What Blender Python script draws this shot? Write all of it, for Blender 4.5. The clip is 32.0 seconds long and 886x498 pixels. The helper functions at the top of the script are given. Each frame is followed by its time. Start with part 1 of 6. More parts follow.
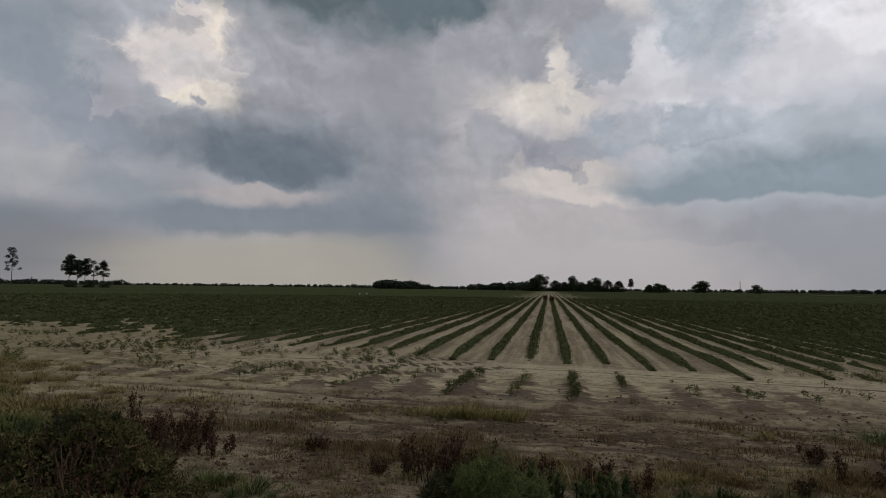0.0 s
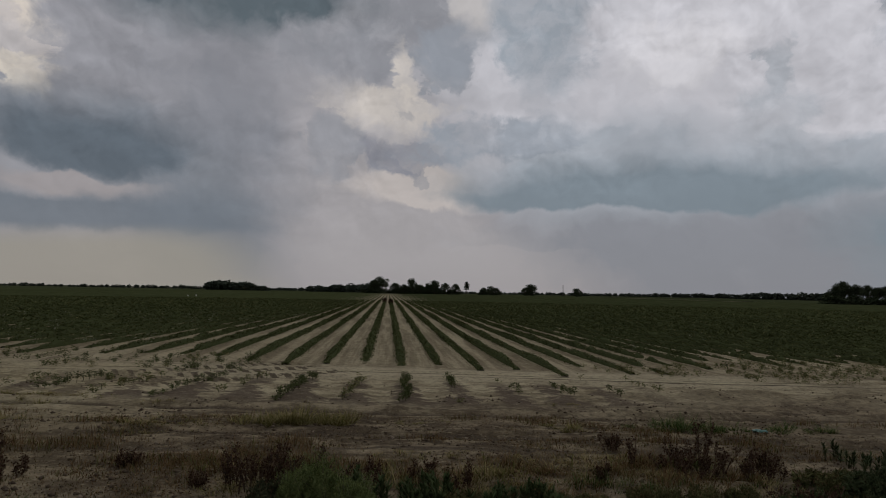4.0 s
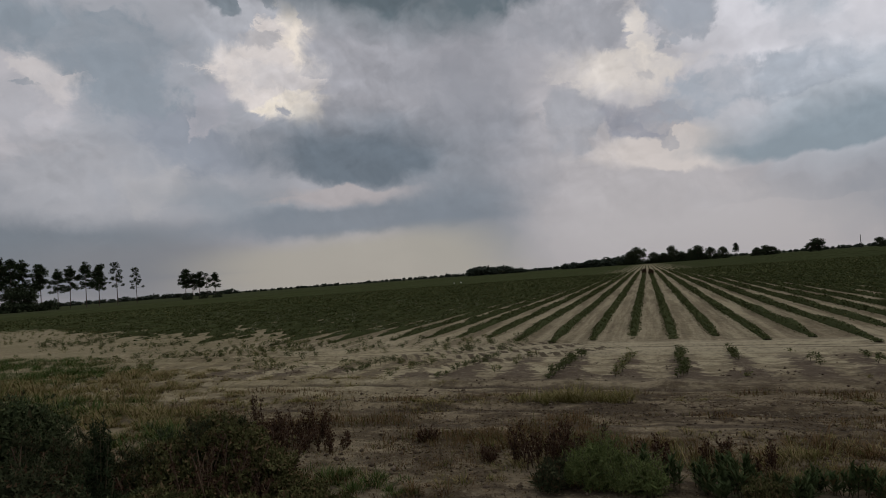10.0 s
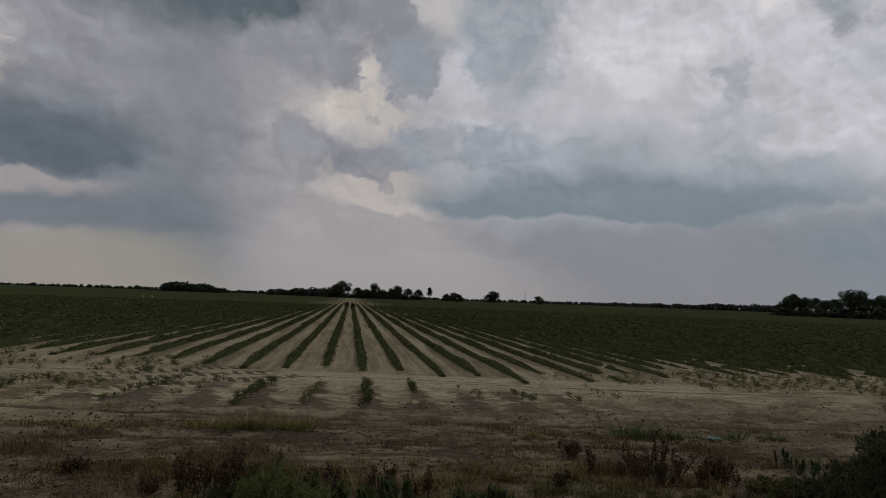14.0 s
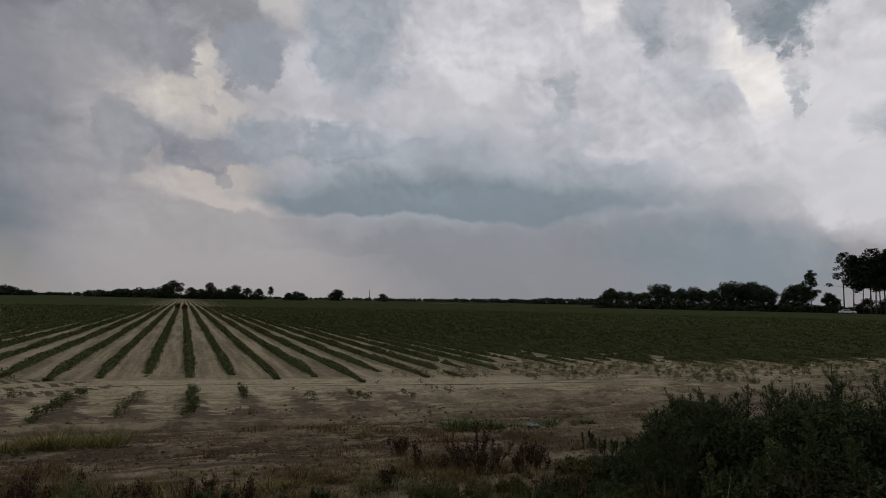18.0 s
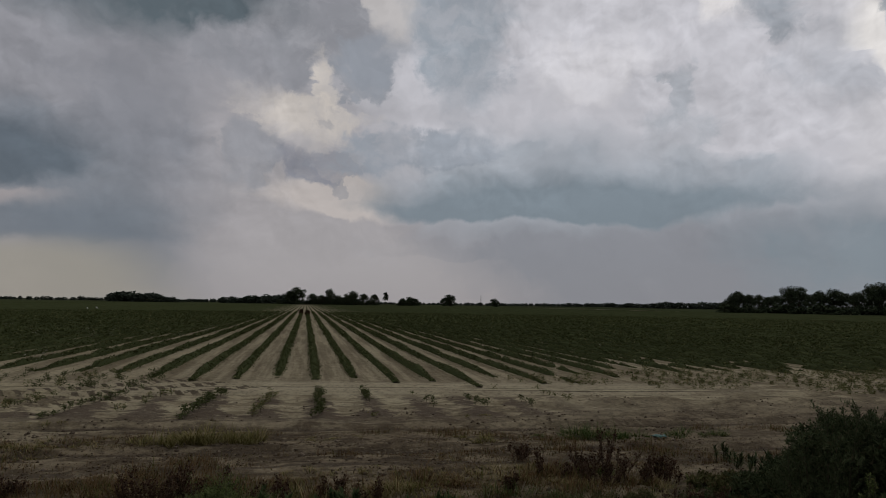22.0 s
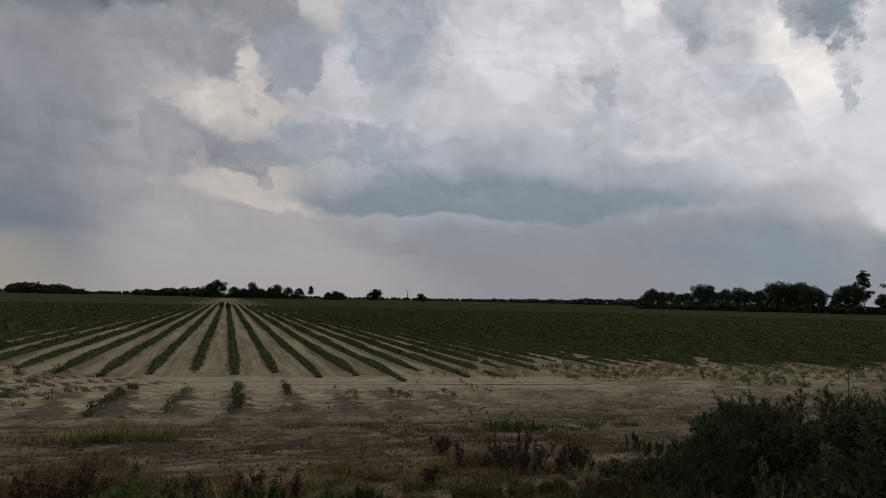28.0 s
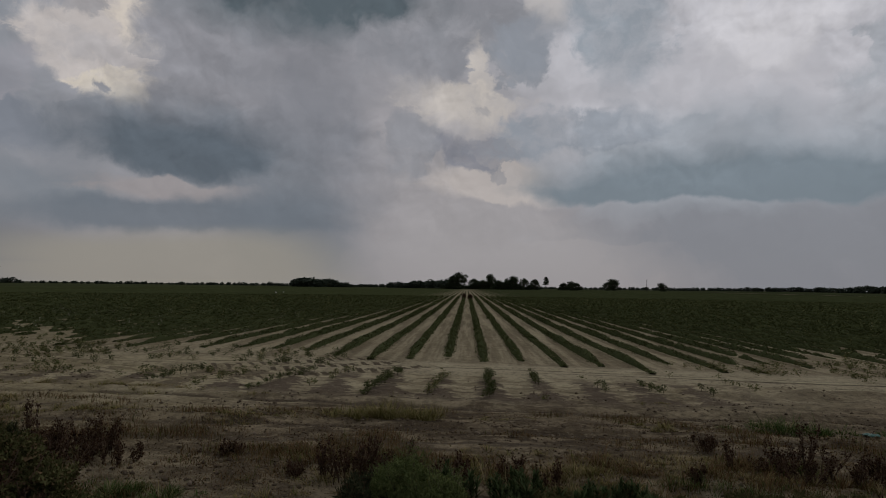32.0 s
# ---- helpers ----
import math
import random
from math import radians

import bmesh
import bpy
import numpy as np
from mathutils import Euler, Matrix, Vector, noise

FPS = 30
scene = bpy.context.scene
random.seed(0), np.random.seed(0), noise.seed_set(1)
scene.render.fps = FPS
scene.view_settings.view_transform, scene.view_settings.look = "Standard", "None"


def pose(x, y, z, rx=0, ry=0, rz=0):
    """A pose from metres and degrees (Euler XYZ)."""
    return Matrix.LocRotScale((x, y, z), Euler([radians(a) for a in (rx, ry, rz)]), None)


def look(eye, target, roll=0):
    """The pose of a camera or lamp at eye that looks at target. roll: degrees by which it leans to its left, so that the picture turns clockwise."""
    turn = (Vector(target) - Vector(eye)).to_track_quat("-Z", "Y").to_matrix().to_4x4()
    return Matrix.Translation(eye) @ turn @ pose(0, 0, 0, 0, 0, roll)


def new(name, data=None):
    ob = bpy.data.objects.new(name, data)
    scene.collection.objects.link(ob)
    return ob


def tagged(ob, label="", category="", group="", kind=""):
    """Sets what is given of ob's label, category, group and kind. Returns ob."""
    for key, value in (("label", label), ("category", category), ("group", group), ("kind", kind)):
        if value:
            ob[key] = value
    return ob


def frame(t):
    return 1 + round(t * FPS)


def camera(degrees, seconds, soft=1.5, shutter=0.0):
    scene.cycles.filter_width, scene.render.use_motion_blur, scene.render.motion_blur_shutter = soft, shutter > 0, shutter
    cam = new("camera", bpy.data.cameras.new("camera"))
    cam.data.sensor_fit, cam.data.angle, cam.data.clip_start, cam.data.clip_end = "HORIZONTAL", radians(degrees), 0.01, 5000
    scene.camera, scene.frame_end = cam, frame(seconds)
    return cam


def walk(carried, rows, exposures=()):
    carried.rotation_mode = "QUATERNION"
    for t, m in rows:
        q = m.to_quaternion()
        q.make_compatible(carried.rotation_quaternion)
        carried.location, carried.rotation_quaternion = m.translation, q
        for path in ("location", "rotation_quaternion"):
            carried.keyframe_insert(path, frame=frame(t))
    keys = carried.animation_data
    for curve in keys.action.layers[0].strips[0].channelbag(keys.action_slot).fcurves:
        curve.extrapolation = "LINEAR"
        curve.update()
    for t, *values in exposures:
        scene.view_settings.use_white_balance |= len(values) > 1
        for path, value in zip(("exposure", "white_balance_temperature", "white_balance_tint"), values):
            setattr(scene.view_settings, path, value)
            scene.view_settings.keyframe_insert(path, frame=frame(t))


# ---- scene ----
cam = camera(70.4, 32.0, soft=0.95)
PATH = [
    (0.0, pose(-0.108, 0.087, 1.797, 93.48, -0.73, 9.52)),
    (0.5, pose(-0.081, 0.089, 1.800, 93.56, 0.09, 7.35)),
    (1.0, pose(-0.076, 0.081, 1.800, 93.29, 0.81, 4.92)),
    (1.5, pose(-0.058, 0.077, 1.788, 92.97, 0.84, 3.30)),
    (2.0, pose(-0.037, 0.072, 1.775, 92.62, -0.10, -0.68)),
    (2.5, pose(-0.028, 0.053, 1.788, 93.36, -0.46, -1.51)),
    (4.5, pose(-0.017, 0.008, 1.828, 93.92, -1.16, -6.33)),
    (5.0, pose(-0.017, 0.017, 1.801, 92.08, -1.20, -7.78)),
    (5.5, pose(0.013, 0.019, 1.813, 92.73, -1.20, -10.80)),
    (6.0, pose(0.023, 0.009, 1.824, 93.52, -1.59, -13.99)),
    (6.5, pose(0.054, 0.008, 1.835, 94.27, -1.05, -17.38)),
    (7.0, pose(0.057, 0.005, 1.854, 94.37, -0.21, -19.32)),
    (7.5, pose(0.051, -0.001, 1.846, 94.24, 0.15, -17.85)),
    (8.0, pose(0.029, 0.012, 1.842, 93.94, 0.14, -15.53)),
    (8.5, pose(-0.018, 0.010, 1.831, 93.81, -0.14, -9.61)),
    (9.0, pose(-0.042, 0.010, 1.842, 92.37, 0.45, -1.61)),
    (9.5, pose(-0.085, 0.024, 1.845, 92.38, 2.40, 9.52)),
    (10.0, pose(-0.095, 0.048, 1.842, 92.47, 4.25, 18.01)),
    (10.5, pose(-0.157, 0.041, 1.845, 95.10, 6.42, 23.81)),
    (11.0, pose(-0.163, -0.018, 1.833, 93.18, 1.55, 26.23)),
    (11.5, pose(-0.115, -0.003, 1.832, 93.68, 0.60, 15.42)),
    (12.0, pose(-0.139, 0.007, 1.841, 95.16, 0.52, 12.19)),
    (12.5, pose(-0.130, 0.006, 1.840, 95.01, -0.06, 8.21)),
    (13.0, pose(-0.112, -0.012, 1.835, 94.76, -0.32, 5.93)),
    (13.5, pose(-0.056, 0.002, 1.830, 94.19, 0.35, 1.51)),
    (14.0, pose(-0.024, 0.045, 1.819, 94.51, -2.05, -8.33)),
    (14.5, pose(-0.005, 0.025, 1.838, 95.78, -1.77, -13.58)),
    (15.0, pose(0.002, 0.039, 1.838, 96.20, -0.94, -14.98)),
    (15.5, pose(0.042, 0.046, 1.838, 96.18, -0.89, -18.18)),
    (17.5, pose(0.131, -0.089, 1.862, 94.80, -1.11, -24.24)),
    (18.0, pose(0.129, -0.058, 1.858, 94.68, -1.06, -22.39)),
    (18.5, pose(0.113, -0.060, 1.862, 94.77, -0.65, -19.56)),
    (19.0, pose(0.098, -0.033, 1.856, 94.58, -1.03, -17.89)),
    (19.5, pose(0.087, -0.043, 1.864, 94.76, -1.18, -16.20)),
    (20.0, pose(0.067, -0.044, 1.865, 94.69, -1.38, -14.80)),
    (20.5, pose(0.074, -0.030, 1.859, 94.90, -1.20, -13.56)),
    (21.0, pose(0.053, -0.028, 1.863, 95.09, -0.93, -12.46)),
    (21.5, pose(0.042, -0.044, 1.866, 95.07, -1.22, -11.66)),
    (22.0, pose(0.050, -0.028, 1.861, 94.97, -0.82, -12.29)),
    (22.5, pose(0.051, -0.039, 1.862, 94.65, -0.61, -12.39)),
    (23.0, pose(0.058, -0.011, 1.850, 94.11, -0.99, -13.26)),
    (23.5, pose(0.041, -0.013, 1.858, 94.05, -0.76, -11.97)),
    (24.0, pose(0.032, -0.013, 1.857, 94.04, -1.12, -11.57)),
    (24.5, pose(0.022, -0.016, 1.856, 94.05, -0.79, -10.51)),
    (26.5, pose(0.033, -0.063, 1.841, 93.86, -0.46, -11.91)),
    (27.0, pose(0.049, -0.045, 1.842, 94.10, -1.65, -13.96)),
    (27.5, pose(0.067, -0.065, 1.841, 93.32, -1.51, -16.71)),
    (28.0, pose(0.081, -0.047, 1.851, 94.61, -1.28, -18.95)),
    (28.5, pose(0.072, -0.054, 1.867, 94.82, -1.03, -18.43)),
    (29.0, pose(0.053, -0.039, 1.835, 93.45, -1.09, -12.76)),
    (29.5, pose(0.026, -0.006, 1.834, 93.53, 0.26, -7.78)),
    (30.0, pose(0.015, 0.010, 1.852, 95.13, 0.94, -5.99)),
    (30.5, pose(0.013, 0.017, 1.836, 94.73, -0.07, -6.64)),
    (31.0, pose(-0.018, 0.028, 1.835, 94.29, -0.77, -2.82)),
    (31.5, pose(-0.050, 0.025, 1.834, 93.47, -1.04, 2.03)),
    (32.0, pose(-0.086, -0.007, 1.837, 93.39, -0.71, 2.20)),
]
walk(cam, PATH, [
    (0.0, 0.27), (1.0, 0.19), (2.0, 0.13), (5.0, -0.12), (6.0, 0.08), (7.0, 0.09), (8.0, 0.08), (9.0, 0.02), (10.0, 0.26), (11.0, 0.42), (12.0, 0.31), (13.0, 0.03),
    (14.0, -0.09), (15.0, -0.16), (18.0, 0.0), (21.0, 0.0), (23.0, -0.13), (24.0, -0.06), (27.0, 0.0), (28.0, 0.07), (29.0, 0.07), (30.0, -0.03), (31.0, -0.20), (32.0, -0.18)])

# ---- light ----
world = bpy.data.worlds.new("storm_sky")
scene.world = world
world.use_nodes = True
WT = world.node_tree
WT.nodes.clear()


def wnode(idname, **props):
    n = WT.nodes.new(idname)
    for key, value in props.items():
        if key == "op":
            n.operation = value
        elif key == "blend":
            n.blend_type = value
        elif key == "kind":
            n.data_type = value
    return n


def wmath(op, a, b=None, c=None):
    n = wnode("ShaderNodeMath", op=op)
    for i, v in enumerate((a, b, c)):
        if v is None:
            continue
        if isinstance(v, (int, float)):
            n.inputs[i].default_value = v
        else:
            WT.links.new(v, n.inputs[i])
    return n.outputs[0]


def linear(rgb):
    """From screen values 0..255 to light."""
    return tuple(((c / 255 + 0.055) / 1.055) ** 2.4 for c in rgb) + (1.0,)


coord = wnode("ShaderNodeTexCoord").outputs["Generated"]
split = wnode("ShaderNodeSeparateXYZ")
WT.links.new(coord, split.inputs[0])
azimuth = wmath("MULTIPLY", wmath("ARCTAN2", split.outputs[0], split.outputs[1]), 180 / math.pi)
height = wmath("MULTIPLY", wmath("ARCSINE", split.outputs[2]), 180 / math.pi)
flat = wnode("ShaderNodeCombineXYZ")
WT.links.new(azimuth, flat.inputs[0])
WT.links.new(height, flat.inputs[1])


def wnoise(vector, scale, detail, rough, stretch=1.0):
    m = wnode("ShaderNodeMapping")
    m.inputs["Scale"].default_value = (scale, scale * stretch, 1)
    WT.links.new(vector, m.inputs["Vector"])
    n = wnode("ShaderNodeTexNoise")
    n.noise_dimensions = "2D"
    n.inputs["Scale"].default_value = 1.0
    n.inputs["Detail"].default_value = detail
    n.inputs["Roughness"].default_value = rough
    WT.links.new(m.outputs[0], n.inputs["Vector"])
    return n


def wvec(op, a, b):
    n = wnode("ShaderNodeVectorMath", op=op)
    for i, v in enumerate((a, b)):
        if isinstance(v, tuple):
            n.inputs[i].default_value = v
        elif v is not None:
            WT.links.new(v, n.inputs[i])
    return n


def wbend(vector, scale, detail, rough, stretch, amount):
    """The coordinates, bent by noise."""
    east = wnoise(vector, scale, detail, rough, stretch).outputs[0]
    shifted = wvec("ADD", vector, (61.0, 37.0, 0.0)).outputs[0]
    up = wnoise(shifted, scale, detail, rough, stretch).outputs[0]
    dx, dy = (wmath("MULTIPLY", wmath("SUBTRACT", v, 0.5), k) for v, k in ((east, amount[0]), (up, amount[1])))
    c = wnode("ShaderNodeCombineXYZ")
    WT.links.new(dx, c.inputs[0])
    WT.links.new(dy, c.inputs[1])
    return wvec("ADD", flat.outputs[0], c.outputs[0]).outputs[0]


# billows: the coordinates of the sky are bent, and the cloud edges torn more finely
soft_bent = wbend(flat.outputs[0], 0.22, 5.0, 0.52, 1.1, (2.3, 2.0))
torn = wbend(soft_bent, 0.30, 8.0, 0.62, 1.15, (4.6, 3.3))
# where the edges of the cloud are firm or melt away, and where it is thin
firm = wmath("MULTIPLY_ADD", wnoise(soft_bent, 0.17, 4.0, 0.55, 1.1).outputs[0], 5.2, -1.4)
firm = wmath("MAXIMUM", firm, 0.35)
patchy = wnoise(torn, 0.20, 7.0, 0.58, 1.3).outputs[0]
thin_at = wnode("ShaderNodeMapRange")
thin_at.interpolation_type = "SMOOTHSTEP"
thin_at.inputs["From Min"].default_value, thin_at.inputs["From Max"].default_value = 0.34, 0.60
thin_at.inputs["To Min"].default_value, thin_at.inputs["To Max"].default_value = 0.62, 1.04
WT.links.new(patchy, thin_at.inputs["Value"])


def wcell(vector, scale, detail, rough, stretch=1.0):
    """Rounded cells within cells, like the heads of a cauliflower."""
    m = wnode("ShaderNodeMapping")
    m.inputs["Scale"].default_value = (scale, scale * stretch, 1)
    WT.links.new(vector, m.inputs["Vector"])
    n = wnode("ShaderNodeTexVoronoi")
    n.voronoi_dimensions, n.feature, n.normalize = "2D", "SMOOTH_F1", True
    n.inputs["Scale"].default_value = 1.0
    n.inputs["Detail"].default_value = detail
    n.inputs["Roughness"].default_value = rough
    n.inputs["Lacunarity"].default_value = 2.3
    n.inputs["Smoothness"].default_value = 0.35
    WT.links.new(m.outputs[0], n.inputs["Vector"])
    return n.outputs["Distance"]


ragged = wnoise(soft_bent, 0.26, 4.5, 0.5, 1.15)
heads = wcell(soft_bent, 0.40, 3.5, 0.62, 1.1)
tatter = wmath("ADD", wmath("SUBTRACT", ragged.outputs[0], 0.5), wmath("MULTIPLY", wmath("SUBTRACT", heads, 0.33), 0.75))

rise = wmath("DIVIDE", height, 90.0)
ramp = wnode("ShaderNodeValToRGB")
WT.links.new(rise, ramp.inputs[0])
stops = [(0.0, (146, 143, 146)), (0.07, (152, 149, 153)), (0.16, (160, 160, 166)), (0.30, (178, 178, 183)), (0.48, (140, 144, 152)), (1.0, (112, 118, 126))]
for i, (at, rgb) in enumerate(stops):
    e = ramp.color_ramp.elements[i] if i < 2 else ramp.color_ramp.elements.new(at)
    e.position, e.color = at, linear(rgb)
shade = [ramp.outputs[0]]


EDGE, FULL = {}, {}


def edges(soft, ragged):
    """Where the edge of a bank begins and ends."""
    if (soft, ragged) not in EDGE:
        EDGE[soft, ragged] = [wmath("MULTIPLY_ADD", firm, soft * side, 1.0) if ragged else 1.0 + soft * side for side in (0.5, -0.6)]
    return EDGE[soft, ragged]


def fullness(strength, ragged):
    if (strength, ragged) not in FULL:
        FULL[strength, ragged] = wmath("MINIMUM", wmath("MULTIPLY", thin_at.outputs[0], strength), 1.0) if ragged else strength
    return FULL[strength, ragged]


def bank(az, el, wide, high, reach, rgb, soft_low, soft_high, strength, ragged):
    """A bank of cloud or light with its own outline, its edge softer or firmer below and above, torn if ragged."""
    tall = max(reach)
    m = wnode("ShaderNodeMapping")
    m.vector_type = "TEXTURE"
    m.inputs["Location"].default_value = (az, el, 0)
    m.inputs["Scale"].default_value = (wide * tall, high * tall, 1)
    WT.links.new(torn if ragged > 0.5 else soft_bent if ragged else flat.outputs[0], m.inputs["Vector"])
    s = wnode("ShaderNodeSeparateXYZ")
    WT.links.new(m.outputs[0], s.inputs[0])
    r = wvec("LENGTH", m.outputs[0], None).outputs["Value"]
    turn = wmath("MULTIPLY_ADD", wmath("ARCTAN2", s.outputs[1], s.outputs[0]), 0.5 / math.pi, 0.5)
    curve = wnode("ShaderNodeFloatCurve")
    line = curve.mapping.curves[0]
    for i in range(1, len(reach)):
        line.points.new(i / len(reach), reach[i] / tall)
    line.points[0].location, line.points[-1].location = (0.0, reach[0] / tall), (1.0, reach[0] / tall)
    curve.mapping.update()
    WT.links.new(turn, curve.inputs["Value"])
    r = wmath("DIVIDE", r, curve.outputs[0])
    if ragged:
        r = wmath("MULTIPLY_ADD", tatter, ragged * min(1.9, 4.6 / (wide * high) ** 0.5), r)
    outer, inner = edges(soft_low, ragged > 0)
    if soft_low != soft_high:
        e = wnode("ShaderNodeMapRange")
        e.interpolation_type = "SMOOTHSTEP"
        e.inputs["From Min"].default_value, e.inputs["From Max"].default_value = -0.5, 0.6
        e.inputs["To Min"].default_value, e.inputs["To Max"].default_value = soft_low, soft_high
        WT.links.new(s.outputs[1], e.inputs["Value"])
        outer, inner = (wmath("MULTIPLY_ADD", e.outputs[0], side, 1.0) for side in (0.5, -0.6))
    full = fullness(strength, ragged > 0.5)
    g = wnode("ShaderNodeMapRange")
    g.interpolation_type = "SMOOTHSTEP"
    for value, name in ((r, "Value"), (outer, "From Min"), (inner, "From Max"), (full, "To Max")):
        if isinstance(value, float):
            g.inputs[name].default_value = value
        else:
            WT.links.new(value, g.inputs[name])
    x = wnode("ShaderNodeMix", kind="RGBA")
    WT.links.new(g.outputs[0], x.inputs["Factor"])
    WT.links.new(shade[0], x.inputs[6])
    x.inputs[7].default_value = linear(rgb)
    shade[0] = x.outputs[2]


# outline of each bank: reach in twelve directions, from the left, turning by its underside
bank(-50.5, 14.7, 21.8, 11.4, (1.05, 1.21, 1, 0.85, 0.96, 1.08, 0.94, 1.09, 1.19, 0.84, 0.82, 1.07), (143, 146, 153), 1.00, 1.00, 0.95, 0.00)
bank(-55.6, 3.8, 17.8, 3.5, (0.98, 1.14, 0.92, 0.85, 1.05, 1.18, 1.02, 1.05, 0.88, 0.99, 1.08, 1.14), (102, 109, 117), 0.70, 0.70, 0.90, 0.00)
bank(-43.3, 2.0, 9.0, 2.7, (1, 1.14, 1.08, 0.96, 1.15, 1.15, 0.99, 1.14, 1.09, 0.96, 1.13, 1.17), (114, 115, 120), 0.80, 0.80, 0.80, 0.00)
bank(-15.8, 17.4, 15.1, 6.3, (0.99, 1.14, 1.16, 0.95, 1.04, 1.15, 1, 1.17, 1.11, 0.94, 1.07, 1.15), (152, 151, 157), 0.90, 0.90, 0.90, 0.00)
bank(1.4, 6.9, 14.0, 10.2, (0.69, 0.86, 1.02, 0.88, 1.02, 1.26, 0.54, 0.6, 0.97, 1.05, 1.25, 0.83), (164, 160, 162), 1.20, 1.20, 0.95, 0.00)
bank(-16.5, 10.8, 8.6, 10.7, (0.74, 0.59, 0.85, 1.1, 1.15, 0.79, 0.83, 0.92, 0.96, 0.87, 1.02, 1.14), (132, 134, 141), 0.90, 0.90, 0.90, 0.15)
bank(-17.0, 6.3, 6.1, 6.3, (0.78, 0.73, 0.9, 1.03, 1.17, 1.02, 0.83, 0.78, 0.97, 0.97, 1.11, 1.12), (119, 123, 130), 0.90, 0.90, 0.85, 0.00)
bank(29.2, 17.3, 22.6, 11.5, (1.01, 1.11, 0.97, 1.01, 1.21, 1.1, 0.95, 1.11, 1.06, 0.93, 1.1, 1.2), (199, 198, 204), 0.70, 0.70, 0.95, 0.30)
bank(55.0, 16.0, 9.8, 11.5, (0.91, 0.99, 0.97, 0.89, 1.09, 1.08, 0.96, 1.1, 0.88, 0.84, 1.1, 1.12), (209, 207, 211), 0.60, 0.60, 0.95, 0.30)
bank(-62.5, 10.1, 5.8, 3.9, (0.93, 1.07, 1.15, 0.95, 1.01, 1.04, 1.04, 1.11, 1.11, 0.93, 1.03, 1.08), (130, 136, 145), 0.70, 0.70, 0.90, 0.50)
bank(-52.7, 15.1, 5.7, 4.4, (0.87, 0.89, 1.09, 1.03, 0.91, 0.91, 0.85, 1.09, 1, 0.92, 0.96, 1.02), (169, 166, 170), 0.50, 0.50, 0.90, 0.60)
bank(-49.4, 17.3, 2.4, 1.8, (0.8, 0.74, 0.83, 0.86, 1.01, 0.87, 0.93, 0.74, 0.77, 0.95, 0.88, 1.03), (182, 177, 177), 0.60, 0.60, 0.85, 0.80)
bank(-47.6, 20.9, 8.9, 2.5, (0.94, 0.82, 0.79, 0.83, 1.08, 0.98, 0.86, 0.78, 0.84, 0.94, 0.94, 0.95), (124, 133, 142), 0.50, 0.50, 0.90, 0.70)
bank(-43.8, 17.5, 4.5, 3.1, (0.68, 0.83, 1.05, 0.97, 1.09, 0.91, 0.85, 0.9, 1.1, 0.9, 0.97, 1.14), (126, 134, 143), 0.40, 0.40, 0.90, 0.70)
bank(-39.3, 12.6, 4.7, 3.2, (0.82, 0.8, 0.72, 0.86, 1, 1.12, 0.73, 0.65, 0.79, 0.96, 0.94, 1.05), (130, 135, 145), 0.50, 0.50, 0.85, 0.70)
bank(-46.6, 10.0, 5.9, 3.7, (0.93, 1.05, 0.98, 0.89, 0.93, 1.07, 1.01, 0.88, 0.97, 1, 1.06, 0.87), (154, 154, 159), 0.60, 0.60, 0.80, 0.70)
bank(-42.4, 8.8, 3.1, 2.3, (0.83, 0.89, 0.93, 0.95, 0.71, 0.72, 1, 0.91, 0.92, 0.81, 0.77, 0.94), (159, 158, 161), 0.60, 0.60, 0.80, 0.80)
bank(-51.3, 16.8, 1.1, 0.5, (0.99, 0.92, 0.96, 0.72, 0.71, 0.93, 0.81, 0.8, 1.09, 0.78, 0.63, 0.68), (128, 134, 142), 0.40, 0.40, 0.85, 0.80)
bank(-35.0, 7.5, 6.0, 1.9, (0.72, 0.7, 0.9, 0.92, 1.1, 0.97, 0.91, 0.82, 0.73, 0.83, 1.1, 1.03), (128, 134, 142), 0.80, 0.80, 0.80, 0.40)
bank(-36.1, 23.9, 1.7, 0.6, (0.81, 0.78, 0.96, 0.97, 1.2, 0.9, 0.82, 1, 0.93, 0.83, 1, 1.18), (106, 114, 122), 0.50, 0.50, 0.90, 0.50)
bank(-32.1, 18.7, 6.3, 4.9, (1.09, 0.67, 0.65, 0.87, 0.91, 0.75, 0.78, 0.71, 0.87, 0.92, 0.59, 0.69), (194, 187, 184), 0.30, 0.30, 0.95, 0.60)
bank(-29.6, 20.9, 2.3, 2.8, (0.67, 0.51, 0.5, 0.66, 1.02, 1.16, 0.36, 0.25, 0.25, 0.87, 1.09, 0.93), (215, 205, 194), 0.70, 0.70, 0.90, 0.60)
bank(-30.8, 15.7, 2.6, 1.5, (0.98, 1.12, 1.04, 0.76, 0.76, 0.93, 0.89, 1.11, 1.05, 0.92, 0.71, 0.73), (211, 202, 189), 0.70, 0.70, 0.90, 0.60)
bank(-33.2, 21.6, 1.4, 1.2, (0.99, 0.92, 1.04, 0.7, 0.61, 0.71, 0.91, 0.94, 1.05, 0.66, 0.58, 0.69), (162, 160, 163), 0.50, 0.50, 0.80, 0.80)
bank(-31.6, 15.2, 0.9, 0.8, (0.91, 0.75, 0.79, 0.85, 0.72, 0.82, 0.87, 0.69, 0.74, 0.96, 0.74, 0.74), (143, 144, 151), 0.50, 0.50, 0.90, 0.80)
